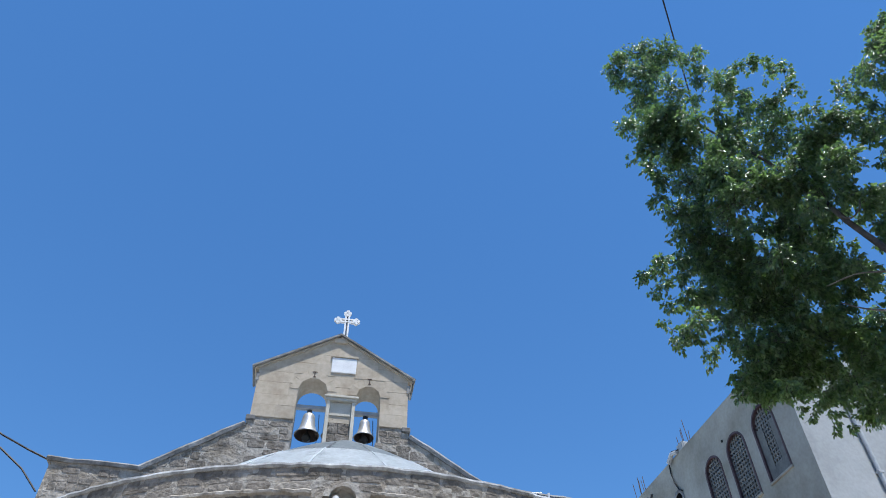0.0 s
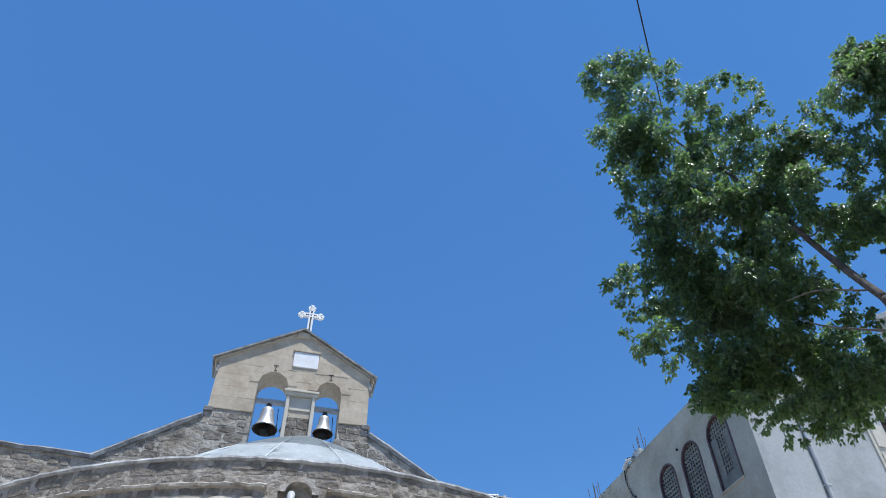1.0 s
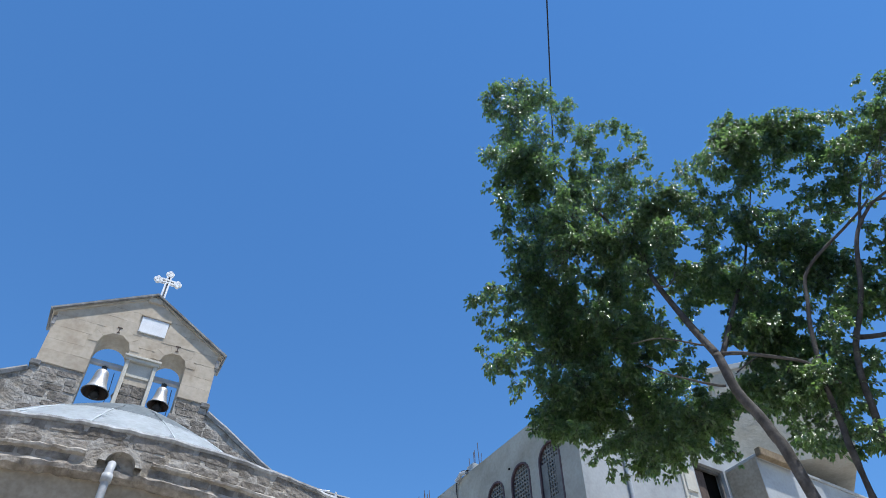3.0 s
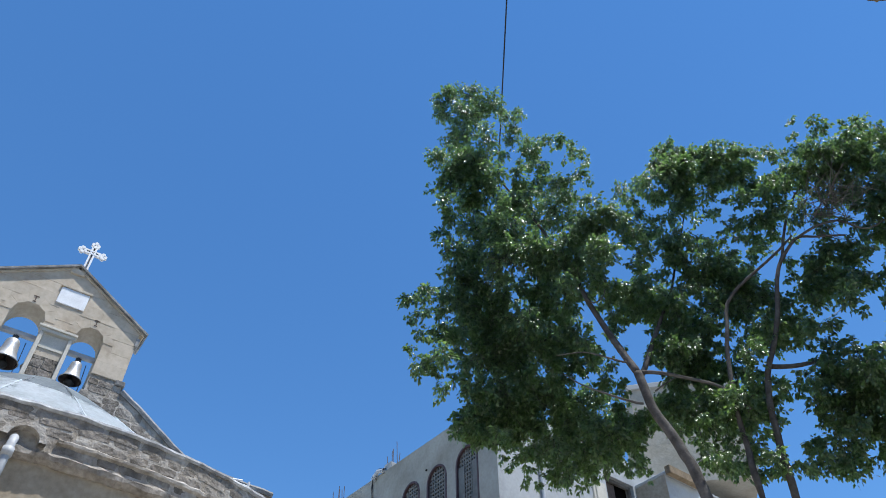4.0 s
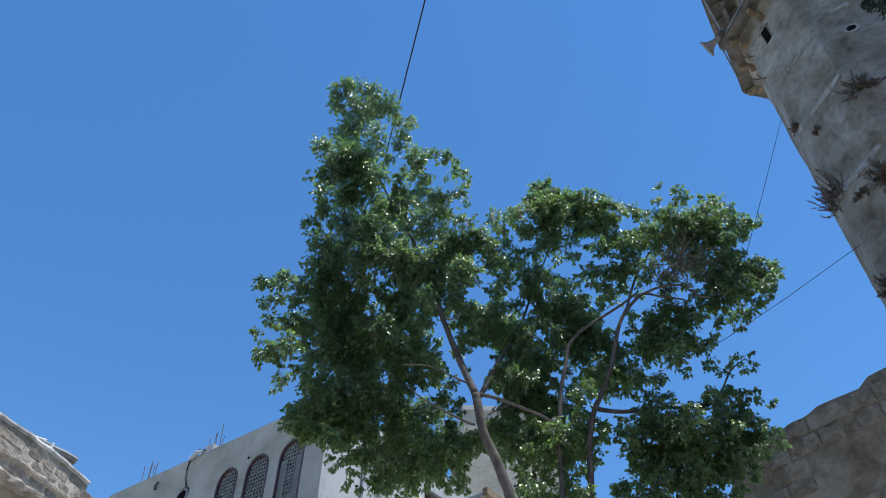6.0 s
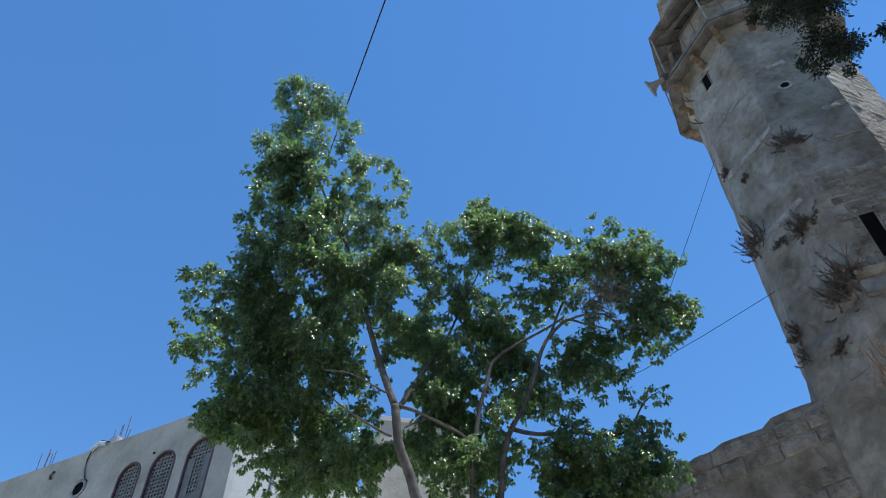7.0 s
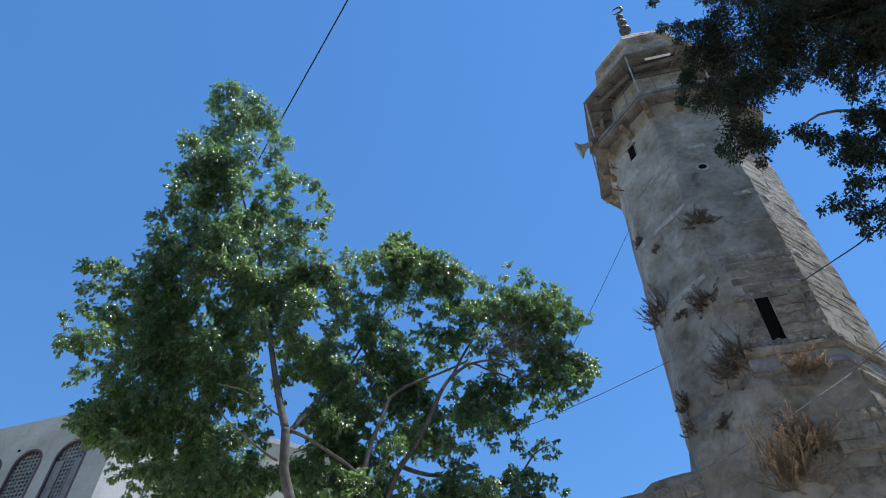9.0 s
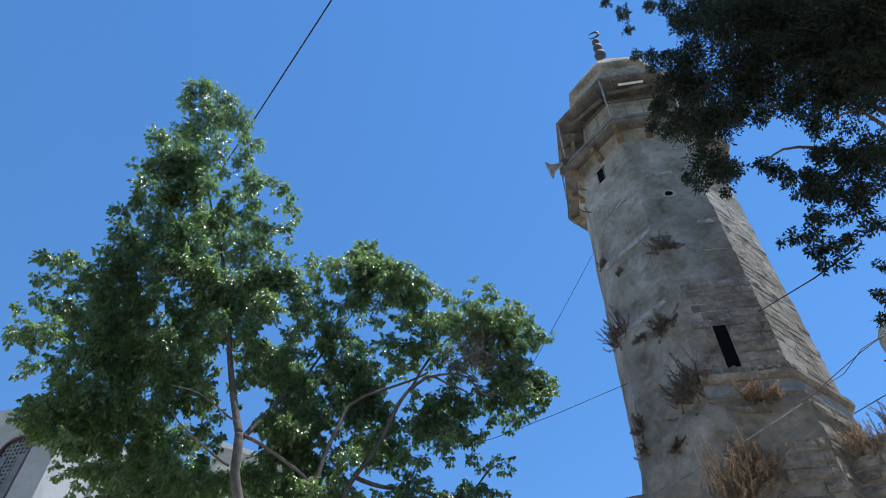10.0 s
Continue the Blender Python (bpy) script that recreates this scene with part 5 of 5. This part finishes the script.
limb(fig, [(5.56, 4.75, 0), (5.54, 4.78, 3.0), (5.52, 4.78, 5.16), (5.52, 4.77, 5.52), (5.52, 4.75, 5.78), (5.55, 4.71, 6.26), (5.62, 4.62, 6.85), (5.72, 4.51, 7.37), (5.99, 4.24, 7.73), (6.23, 3.97, 7.97), (6.37, 3.81, 8.13)], 0.04, 0.012, "second_trunk")
limb(fig, [(5.68, 4.72, 0), (5.74, 4.68, 3.0), (5.76, 4.60, 5.14), (5.77, 4.56, 5.69), (5.85, 4.45, 6.36), (6.00, 4.29, 6.83), (6.12, 4.13, 7.41), (6.20, 4.02, 7.73), (6.32, 3.88, 7.98), (6.41, 3.77, 8.07), (6.55, 3.61, 7.98), (6.71, 3.41, 7.89)], 0.045, 0.01, "second_trunk")
limb(fig, [(6.29, 3.76, 7.96), (6.43, 3.58, 8.04), (6.61, 3.36, 8.03), (6.76, 3.17, 7.80), (6.99, 2.82, 7.91), (7.17, 2.53, 7.98)], 0.018, 0.005, "pale_limb")
limb(fig, [(6.37, 4.13, 7.90), (6.58, 3.84, 8.68), (6.81, 3.50, 9.18), (7.01, 3.18, 9.70)], 0.02, 0.005, "limb")
limb(fig, [(6.81, 3.50, 9.18), (7.15, 3.00, 9.24), (7.37, 2.65, 9.19)], 0.014, 0.004, "limb")
limb(fig, [(5.97, 4.47, 6.50), (6.19, 4.27, 6.46), (6.49, 3.95, 6.49), (6.83, 3.56, 6.46), (7.02, 3.27, 6.86), (7.13, 3.10, 6.99)], 0.03, 0.005, "limb")
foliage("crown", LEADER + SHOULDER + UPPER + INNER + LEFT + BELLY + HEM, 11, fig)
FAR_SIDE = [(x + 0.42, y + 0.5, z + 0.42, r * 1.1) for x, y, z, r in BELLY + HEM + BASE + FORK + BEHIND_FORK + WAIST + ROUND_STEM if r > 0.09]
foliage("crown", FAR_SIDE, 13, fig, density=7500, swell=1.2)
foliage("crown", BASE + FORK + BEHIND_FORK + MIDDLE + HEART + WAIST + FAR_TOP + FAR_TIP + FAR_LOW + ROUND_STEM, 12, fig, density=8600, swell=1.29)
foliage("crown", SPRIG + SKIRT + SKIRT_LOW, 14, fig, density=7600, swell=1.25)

conifer = thing("conifer_tree", pose(6.2, -3.4, 0), "dark evergreen tree overhanging the courtyard", "tree")
SPRIGS = [(5.88, -0.05, 15.22, 0.09), (5.82, -0.25, 14.33, 0.13), (5.68, -0.22, 13.37, 0.08), (6.12, -0.17, 13.27, 0.10), (5.59, -0.34, 12.02, 0.11), (5.88, -0.53, 12.25, 0.13), (6.10, -0.72, 14.70, 0.12), (5.58, -0.89, 13.34, 0.15), (5.85, -0.97, 13.05, 0.18), (5.97, -0.14, 11.16, 0.14), (5.62, 0.01, 10.32, 0.10), (5.81, -0.45, 11.39, 0.23), (6.02, -0.13, 9.47, 0.09), (5.87, -0.24, 9.06, 0.10), (6.02, -0.47, 8.93, 0.07), (5.65, -0.67, 8.73, 0.07)]
FRONT_MASS = [(5.62, -1.19, 12.60, 0.33), (5.47, -1.46, 11.75, 0.38), (5.59, -1.90, 11.49, 0.39), (5.69, -2.33, 11.29, 0.38), (5.38, -2.55, 10.34, 0.33), (5.39, -2.78, 10.03, 0.26), (5.77, -0.85, 11.85, 0.27), (6.00, -0.77, 11.24, 0.32), (5.53, -1.21, 10.67, 0.36), (5.53, -1.65, 10.56, 0.29), (5.85, -1.36, 10.35, 0.29), (6.02, -0.38, 10.64, 0.25), (5.81, -0.67, 10.04, 0.28), (5.58, -0.89, 9.88, 0.23), (5.75, -0.41, 9.32, 0.21), (5.70, -0.51, 8.97, 0.16), (5.51, -1.72, 9.65, 0.24), (5.70, -2.13, 10.54, 0.22), (5.31, -2.13, 9.32, 0.20), (5.63, -2.42, 9.42, 0.22)]
SIDE_MASS = [(5.79, -2.01, 9.55, 0.21), (5.26, -2.03, 8.54, 0.16), (5.63, -1.48, 9.43, 0.15), (5.78, -1.17, 9.74, 0.11), (5.54, -0.90, 8.56, 0.09), (5.76, -1.04, 8.64, 0.11), (6.03, -1.15, 8.69, 0.10), (5.57, -1.05, 7.91, 0.07), (5.72, -1.66, 9.04, 0.14), (5.50, -1.41, 8.25, 0.13), (5.80, -1.30, 8.28, 0.12), (5.97, -1.42, 8.20, 0.16), (5.50, -1.57, 7.97, 0.16), (5.31, -1.80, 7.88, 0.18), (5.39, -1.69, 7.47, 0.13), (5.73, -1.51, 7.64, 0.14)]
HANGING = [(5.51, -1.05, 7.48, 0.09), (5.59, -0.84, 7.39, 0.08), (5.85, -0.74, 7.62, 0.05), (6.06, -1.05, 7.76, 0.11), (5.75, -1.07, 7.21, 0.11), (5.76, -0.93, 7.05, 0.07), (5.88, -1.09, 7.09, 0.07), (5.53, -1.18, 6.98, 0.10), (5.76, -1.48, 7.34, 0.09), (5.50, -1.51, 7.02, 0.07), (5.67, -1.86, 8.78, 0.07), (6.01, -1.42, 7.04, 0.06), (5.51, -1.17, 6.28, 0.07), (5.82, -1.16, 6.28, 0.06)]
BACK_MASS = [(5.9, -2.6, 10.6, 0.9), (6.0, -2.4, 12.4, 1.0), (6.1, -2.2, 14.2, 0.9), (6.3, -1.8, 15.8, 0.7), (5.8, -3.2, 9.3, 0.9), (6.4, -3.6, 11.5, 1.1), (6.4, -3.4, 13.6, 1.0)]
limb(conifer, [(6.2, -3.4, 0), (6.2, -3.35, 4), (6.2, -3.2, 8), (6.2, -3.0, 12), (6.3, -2.6, 15.5)], 0.24, 0.03, "trunk", M_BARKD)
for tip in [q[:3] for q in (FRONT_MASS + SIDE_MASS)[::4]]:
    limb(conifer, [(6.2, -3.1, tip[2] - 0.6), (6.1, -2.4, tip[2] - 0.2), (tip[0], tip[1] - 0.4, tip[2] + 0.05), tip], 0.035, 0.006, "limb", M_BARKD)
foliage("crown", SPRIGS + FRONT_MASS + SIDE_MASS + HANGING, 21, conifer, 0.044, 20000, 0.4, M_CONIF, M_BARKD, "evergreen foliage with backlit shade in its near-black leaf colour", 0.42, 1.28)
foliage("crown", BACK_MASS, 22, conifer, 0.06, 9000, 0.4, M_CONIF, M_BARKD, "evergreen foliage with backlit shade in its near-black leaf colour", 0.42)

# ---- overhead cables ----
def cable(pts, r, label, sheath=None):
    bm = tube(bmesh.new(), pts, r, 6)
    ob = new("overhead_cable", link("overhead_cable", bm, sheath or M_CABLE))
    return tagged(ob, label, "cable", "overhead cables")


def ray(az, el, d):
    """A place d metres away on the level from the courtyard's middle, by bearing and height angle."""
    a = radians(az)
    return Vector((d * math.sin(a), d * math.cos(a), 1.6 + d * math.tan(radians(el))))


def sag(p, q, drop, n=14):
    return [p.lerp(q, k / n) - Vector((0, 0, drop * 4 * (k / n) * (1 - k / n))) for k in range(n + 1)]


def run(points, r, label, droop=0.0, n=8, sheath=None):
    pts = [Vector(q) for q in points]
    fine = []
    for a, b in zip(pts, pts[1:]):
        fine += sag(a, b, droop, n)[:-1]
    return cable(fine + [pts[-1]], r, label, sheath)


CH = church.matrix_basis
# unseen plain walls, added to hold cable ends and return some light
tagged(new("wall_south", link("wall_south", boxes((-16, 14, -18.5, -18, 0, 14.2)), M_PLASTER)), "added plain wall out of view that holds cable ends", "wall", kind="structure")
tagged(new("wall_west", link("wall_west", boxes((-16.5, -16, -18, 11, 0, 14)), M_PLASTER)), "added plain wall out of view that holds cable ends", "wall", kind="structure")
run([(8.23, 14.8, 13.28), (4.72, 7.67, 13.36), (3.2, 4.35, 13.6), (-7.3, -18.05, 14.1)], 0.0125, "black cable strung high across the courtyard")
run([CH @ Vector((-4.98, 0.1, 8.7)), ray(-32.8, 27.35, 14.2), ray(-34.8, 27.8, 14.6), ray(-44, 31.0, 16.0), (-16.0, 10.5, 13.0)], 0.018, "black cable tied to the church wall")
run([CH @ Vector((-4.95, 0.05, 8.05)), ray(-32.6, 26.1, 14.2), ray(-34.4, 26.95, 14.4), ray(-44, 31.5, 16.0), (-16.0, 10.3, 13.2)], 0.018, "black cable sagging from the church wall")
run([(6.85, 4.2, 7.25), ray(65.4, 36.4, 8.9), ray(71.6, 37.9, 9.3), ray(78.7, 39.35, 9.85)], 0.0045, "thin cable between tree and minaret")
run([ray(67.5, 39.4, 8.0), ray(69.8, 41.7, 8.3), ray(73.5, 45.3, 8.9), ray(78.6, 49.6, 9.8)], 0.004, "very thin wire rising to the minaret")
run([ray(92.3, 41.8, 9.55), ray(98.0, 42.5, 6.4), ray(103, 43.2, 5.6)], 0.008, "cable from minaret into the dark tree")
tw = [ray(101.6, 37.5, 9.5), ray(98.5, 36.9, 9.4), ray(96.4, 36.3, 9.35), ray(92.4, 35.0, 9.2), ray(89, 34.2, 9.0), ray(86, 33.4, 8.95), ray(82, 32.3, 9.2), ray(77.6, 31.2, 9.9)]
run(tw[:4], 0.0065, "twisted pair of cables over the minaret's foot")
# the lower run is a paler grey than the pair above
run(tw[3:], 0.008, "pale grey cable over the minaret's foot", sheath=M_COPING)
run([q + Vector((0.02, 0.0, 0.07 * math.sin(2.4 * i))) for i, q in enumerate(tw[:4])], 0.0055, "twisted pair of cables over the minaret's foot")
run([ray(94.6, 33.2, 12.6), ray(98.3, 33.8, 12.3), ray(106, 34.9, 12)], 0.009, "faint cable behind the minaret")

# dish on the wall's top
dish = thing("satellite_dish", pose(9.95, -2.0, 7.55), "pale satellite dish on a short mast", "dish")
part("mast", tube(bmesh.new(), [(0, 0, 0), (0, 0, 1.45)], 0.03, 10), M_DARK, dish)
bm = lathe([(0.02, 0.1), (0.2, 0.075), (0.36, 0.0), (0.38, -0.005), (0.37, -0.02), (0.2, 0.05), (0.02, 0.075)], 28, cap=False)
part("reflector", bm, M_PVC, dish, smooth=True, m=pose(-0.05, 0.0, 1.5, 60, 0, 25))
part("feed_arm", tube(bmesh.new(), [(-0.05, 0.0, 1.2), (-0.1, 0.35, 1.25)], 0.014, 6), M_DARK, dish)


# ---- weeds that grow from the masonry ----
def weed(m, size, label, material, stems=26, seed=1, hang=0.0, flat=0.5):
    rnd = random.Random(seed)
    w = thing("dry_bush", m, label, "bush", "bushes on the masonry")
    tw, v, f = bmesh.new(), [], []
    for _ in range(int(stems * 1.5)):
        d = Vector((rnd.gauss(0, 0.6), -abs(rnd.gauss(0.5, 0.35)) * flat * 2, rnd.gauss(0.3 - hang, 0.5))).normalized()
        ln = size * rnd.uniform(0.35, 0.85)
        p = Vector((rnd.gauss(0, 0.24) * size, 0.02, rnd.gauss(0, 0.22) * size))
        bend = Vector((rnd.gauss(0, 0.12), rnd.gauss(-0.05, 0.08), 0.3 - hang * 0.6)) * ln
        mid, end = p + d * ln * 0.5, p + d * ln * 0.85 + bend
        tube(tw, [p, mid, end], [0.006, 0.006, 0.003], 4)
        for k in range(64):
            t = rnd.uniform(0.1, 1)
            q = p.lerp(mid, t * 2) if t < 0.5 else mid.lerp(end, t * 2 - 1)
            o = Vector((rnd.gauss(0, 1), rnd.gauss(0, 1), rnd.gauss(0, 1))).normalized()
            s = rnd.uniform(0.013, 0.028)
            q = q + o * rnd.uniform(0.0, 0.014)
            leaf_mesh(v, f, q, q + (o + d * 0.7).normalized() * s, Vector((rnd.gauss(0, 0.6), rnd.gauss(0, 0.6), 1)), s * 0.55)
    part("stem_mass", tw, material, w)
    me = bpy.data.meshes.new("foliage")
    me.from_pydata(v, [], f)
    me.materials.append(material)
    ob = new("foliage", me)
    ob.parent = w
    tagged(ob, kind="stuff")


def vertex(k, z):
    a = OCT * k
    return pose(shaft_r(z) * math.cos(a), shaft_r(z) * math.sin(a), z, 0, 0, math.degrees(a) + 90)


DRYL, GREYL = "dry brown bush rooted in the minaret", "grey green weed rooted in the minaret"
weed(MW @ vertex(2, 10.72), 0.5, GREYL, M_WEED, 36, 1)
weed(MW @ vertex(2, 12.68), 0.2, GREYL, M_WEED, 12, 2)
weed(MW @ vertex(2, 8.75), 0.28, GREYL, M_WEED, 16, 3)
weed(MW @ vertex(2, 8.3), 0.25, GREYL, M_WEED, 14, 4)
weed(MW @ facet(3, -0.5, 12.0), 0.36, GREYL, M_WEED, 36, 5, 0.2, 0.3)
weed(MW @ facet(2, 0.28, 10.25), 0.4, GREYL, M_WEED, 34, 6, 0.5, 0.3)
weed(MW @ facet(2, -0.3, 12.1), 0.16, GREYL, M_WEED, 10, 7)
weed(MW @ facet(2, -0.2, 10.35), 0.2, GREYL, M_WEED, 12, 8, 0.4)
weed(MW @ facet(2, 0.42, 8.8), 0.62, GREYL, M_WEED, 60, 9, 0.2, 0.35)
weed(MW @ facet(3, -0.05, 8.4, 0.08), 0.36, DRYL, M_DRY, 34, 10, 0.0, 0.5)
weed(MW @ facet(3, 0.2, 8.33, 0.08), 0.26, DRYL, M_DRY, 18, 11, 0.0, 0.5)
weed(MW @ facet(3, -0.66, 6.86), 0.72, DRYL, M_DRY, 80, 12, 0.1, 0.6)
weed(MW @ facet(3, -0.4, 7.25), 0.58, DRYL, M_DRY, 60, 13, 0.1, 0.5)
weed(MW @ facet(2, 0.0, 8.05), 0.22, GREYL, M_WEED, 12, 14, 0.5)
weed(pose(WX + 0.05, -0.9, 7.45, 0, 0, -90), 0.42, DRYL.replace("minaret", "wall's top"), M_DRY, 46, 15, -0.2)
weed(pose(WX + 0.15, -1.4, 7.6, 0, 0, -90), 0.45, GREYL.replace("minaret", "wall's top"), M_WEED, 40, 16, -0.3)
weed(MW @ facet(4, 0.2, 8.0), 0.3, DRYL, M_DRY, 18, 17)

# ---- masonry pieces ----
RUB = [stone_mesh("rubble_stone", M_RUBBLE, 40 + k) for k in range(12)]
BLK = [block_mesh("stone", M_MSTONE, 80 + k) for k in range(8)]
rnd = random.Random(30)


def under_gable(x, z):
    """Whether rubble shows at this place of the gable wall."""
    if z > 9.9 or abs(x) > 4.8:
        return False
    if z > 8.85 and (-0.74 < x < -0.09 or 0.47 < x < 1.02):
        return False
    if -0.12 < x < 0.5 and z > 10.02:
        return False
    ax = abs(x + 0.03)
    top = 9.9 if ax < 1.55 else (9.72 - 0.655 * (ax - 1.6) if ax < 3.3 else 8.6)
    return z < top - 0.05


z = 8.05
while z < 9.9:
    h = rnd.uniform(0.13, 0.22)
    x = -4.85 + 0.2 * rnd.random()
    while x < 4.8:
        w = rnd.uniform(0.14, 0.42)
        if under_gable(x + w / 2, z + h / 2) and rnd.random() < 0.9:
            share("rubble_stone", rnd.choice(RUB), church, place(x + w / 2, 0.028, z + h / 2 + rnd.uniform(-0.02, 0.02), w * 1.04, rnd.uniform(0.009, 0.02), h * 1.02, 0, rnd.uniform(-4, 4)))
        x += w
    z += h
for z in (9.0, 9.2, 9.38, 9.57, 9.76, 9.93):
    x = -0.03
    while x < 0.38:
        w = min(rnd.uniform(0.14, 0.26), 0.42 - x)
        share("rubble_stone", rnd.choice(RUB), church, place(x + w / 2, 0.014, z, w * 1.05, 0.012, 0.2, 0, rnd.uniform(-4, 4)))
        x += w
z = 6.98
while z < 7.52:
    h = rnd.uniform(0.13, 0.21)
    u = -4.5 - 0.3 * rnd.random()
    while u < 4.7:
        w = rnd.uniform(0.22, 0.62)
        if not (-0.05 < u + w / 2 < 0.7 and z < 7.3) and rnd.random() < 0.86:
            x, y, a = apse_pt(u + w / 2)
            share("rubble_stone", rnd.choice(RUB), church, place(x, y + 0.008, min(z + h / 2, 7.5), w * 0.98, rnd.uniform(0.008, 0.017), h * 0.95, math.degrees(a), rnd.uniform(-3, 3)))
        u += w
    z += h
u = -4.6
while u < 4.7:
    w = rnd.uniform(0.25, 0.6)
    x, y, a = apse_pt(u + w / 2)
    if not 0.0 < u + w / 2 < 0.66:
        share("ledge_stone", rnd.choice(RUB), church, place(x, y, 6.89 + rnd.uniform(-0.012, 0.012), w * 0.99, rnd.uniform(0.035, 0.06), rnd.uniform(0.07, 0.1), math.degrees(a), rnd.uniform(-2, 2)))
    u += w
# minaret courses where the plaster has gone
z = 6.6
while z < 15.6:
    low = z < 8.3
    h = rnd.uniform(0.17, 0.26) if low else rnd.uniform(0.12, 0.21)
    for k in (3, 4):
        x = -0.64
        while x < 0.62:
            w = min(rnd.uniform(0.22, 0.66), 0.65 - x)
            bare = noise.noise(Vector((x * 1.1 + 5 * k, z * 0.6, 7))) + (0.3 if k == 4 else (0.3 if x > -0.1 and z < 8.4 else -0.6)) + (0.2 if low else 0)
            if bare > 0 and rnd.random() < (0.9 if low else 0.8) and w > 0.1 and not 8.3 < z + h / 2 < 8.95 and not (k == 3 and 8.9 < z < 11.2):
                out = rnd.choice((0.012, 0.022, 0.035, 0.05)) if low else rnd.choice((0.006, 0.01, 0.018, 0.026)) * (0.45 if z > 10.9 else 1.0)
                share("stone", rnd.choice(BLK), minaret, facet(k, x + w / 2, z + h / 2) @ pose(0, 0, 0, 0, rnd.uniform(-3, 3)) @ Matrix.Diagonal((w, out, h * rnd.uniform(0.75, 1.0), 1)))
            x += w
    z += h
# long worn courses round the slit
z = 8.93
while z < 10.95:
    h = rnd.uniform(0.15, 0.22)
    left = -0.5 + 0.22 * rnd.random()
    runs = [(left, -0.235), (0.015, 0.635)] if z < 9.98 else [(left, 0.635)]
    for x0, x1 in runs:
        x = x0
        while x < x1 - 0.06:
            w = min(rnd.uniform(0.3, 0.62), x1 - x)
            if rnd.random() < 0.93:
                share("stone", rnd.choice(BLK), minaret, facet(3, x + w / 2, z + h / 2) @ pose(0, 0, 0, 0, rnd.uniform(-1.5, 1.5)) @ Matrix.Diagonal((w * 1.01, rnd.choice((0.012, 0.02, 0.028, 0.038)), h * rnd.uniform(0.84, 1.0), 1)))
            x += w
    z += h
# courses along the top of the courtyard wall
z = WTOP - 0.03
for row in range(7):
    h = 0.27
    z -= h
    y = 5.0
    while y > 1.75:
        w = rnd.uniform(0.35, 0.75)
        if row < 2 or noise.noise(Vector((y, z * 1.4, 3))) > 0.08:
            share("stone", rnd.choice(BLK), wall, pose(0, y - w / 2, z + h / 2, 0, 0, -90) @ Matrix.Diagonal((w * 0.97, rnd.uniform(0.02, 0.05), h * 0.94, 1)))
        y -= w

for row in range(8):
    h = 0.2
    z = 7.6 - h * (row + 1)
    y = -0.3 + 0.2 * rnd.random()
    while y > -2.4:
        w = rnd.uniform(0.22, 0.6)
        if rnd.random() < 0.9:
            share("stone", rnd.choice(BLK), wall, pose(0, y - w / 2, z + h / 2, 0, rnd.uniform(-2, 2), -90) @ Matrix.Diagonal((w * 0.98, rnd.uniform(0.015, 0.06), h * rnd.uniform(0.8, 1.0), 1)))
        y -= w
# broken stones on the string course beside the slit
for x, w in ((-0.5, 0.2), (-0.33, 0.14), (-0.2, 0.18), (0.2, 0.2), (0.42, 0.24)):
    share("stone", rnd.choice(BLK), minaret, facet(3, x, 8.95) @ pose(0, 0, 0, 0, rnd.uniform(-12, 12)) @ Matrix.Diagonal((w, rnd.uniform(0.05, 0.09), rnd.uniform(0.07, 0.12), 1)))

# bare dead twigs in the far side of the green tree
rnd = random.Random(77)
bm = bmesh.new()
for _ in range(110):
    p = Vector((6.34, 3.28, 8.10)) + Vector((rnd.gauss(0, 0.16), rnd.gauss(0, 0.16), rnd.gauss(0, 0.14)))
    d = Vector((rnd.gauss(0.1, 0.6), rnd.gauss(-0.3, 0.6), rnd.gauss(0.1, 0.5))).normalized() * rnd.uniform(0.2, 0.55)
    tube(bm, [p, p + d * 0.5 + Vector((0, 0, 0.03)), p + d], [0.0045, 0.0035, 0.002], 4)
dead = part("dead_twig_mass", bm, M_BARK, fig, "bare grey dead twigs")
dead.matrix_parent_inverse = fig.matrix_basis.inverted()
tagged(dead, kind="stuff")

# white pipes lying on the apse's rim
frame_pipe = thing("white_pipe", pose(1.5, 11.7, 7.66), "short white plastic pipes lying on the apse rim", "pipe")
part("long_pipe", tube(bmesh.new(), [(-0.26, 0.02, 0.14), (0.12, -0.02, 0.13)], 0.016, 8), M_WHITE, frame_pipe)
part("cross_pipe", tube(bmesh.new(), [(-0.12, 0.1, 0.1), (0.2, 0.05, 0.08)], 0.014, 8), M_WHITE, frame_pipe)
part("upright_pipe", tube(bmesh.new(), [(0.24, 0.08, 0.0), (0.24, 0.06, 0.17)], 0.02, 8), M_WHITE, frame_pipe)
part("short_pipe", tube(bmesh.new(), [(-0.14, 0.0, 0.0), (-0.12, 0.0, 0.14)], 0.014, 8), M_WHITE, frame_pipe)
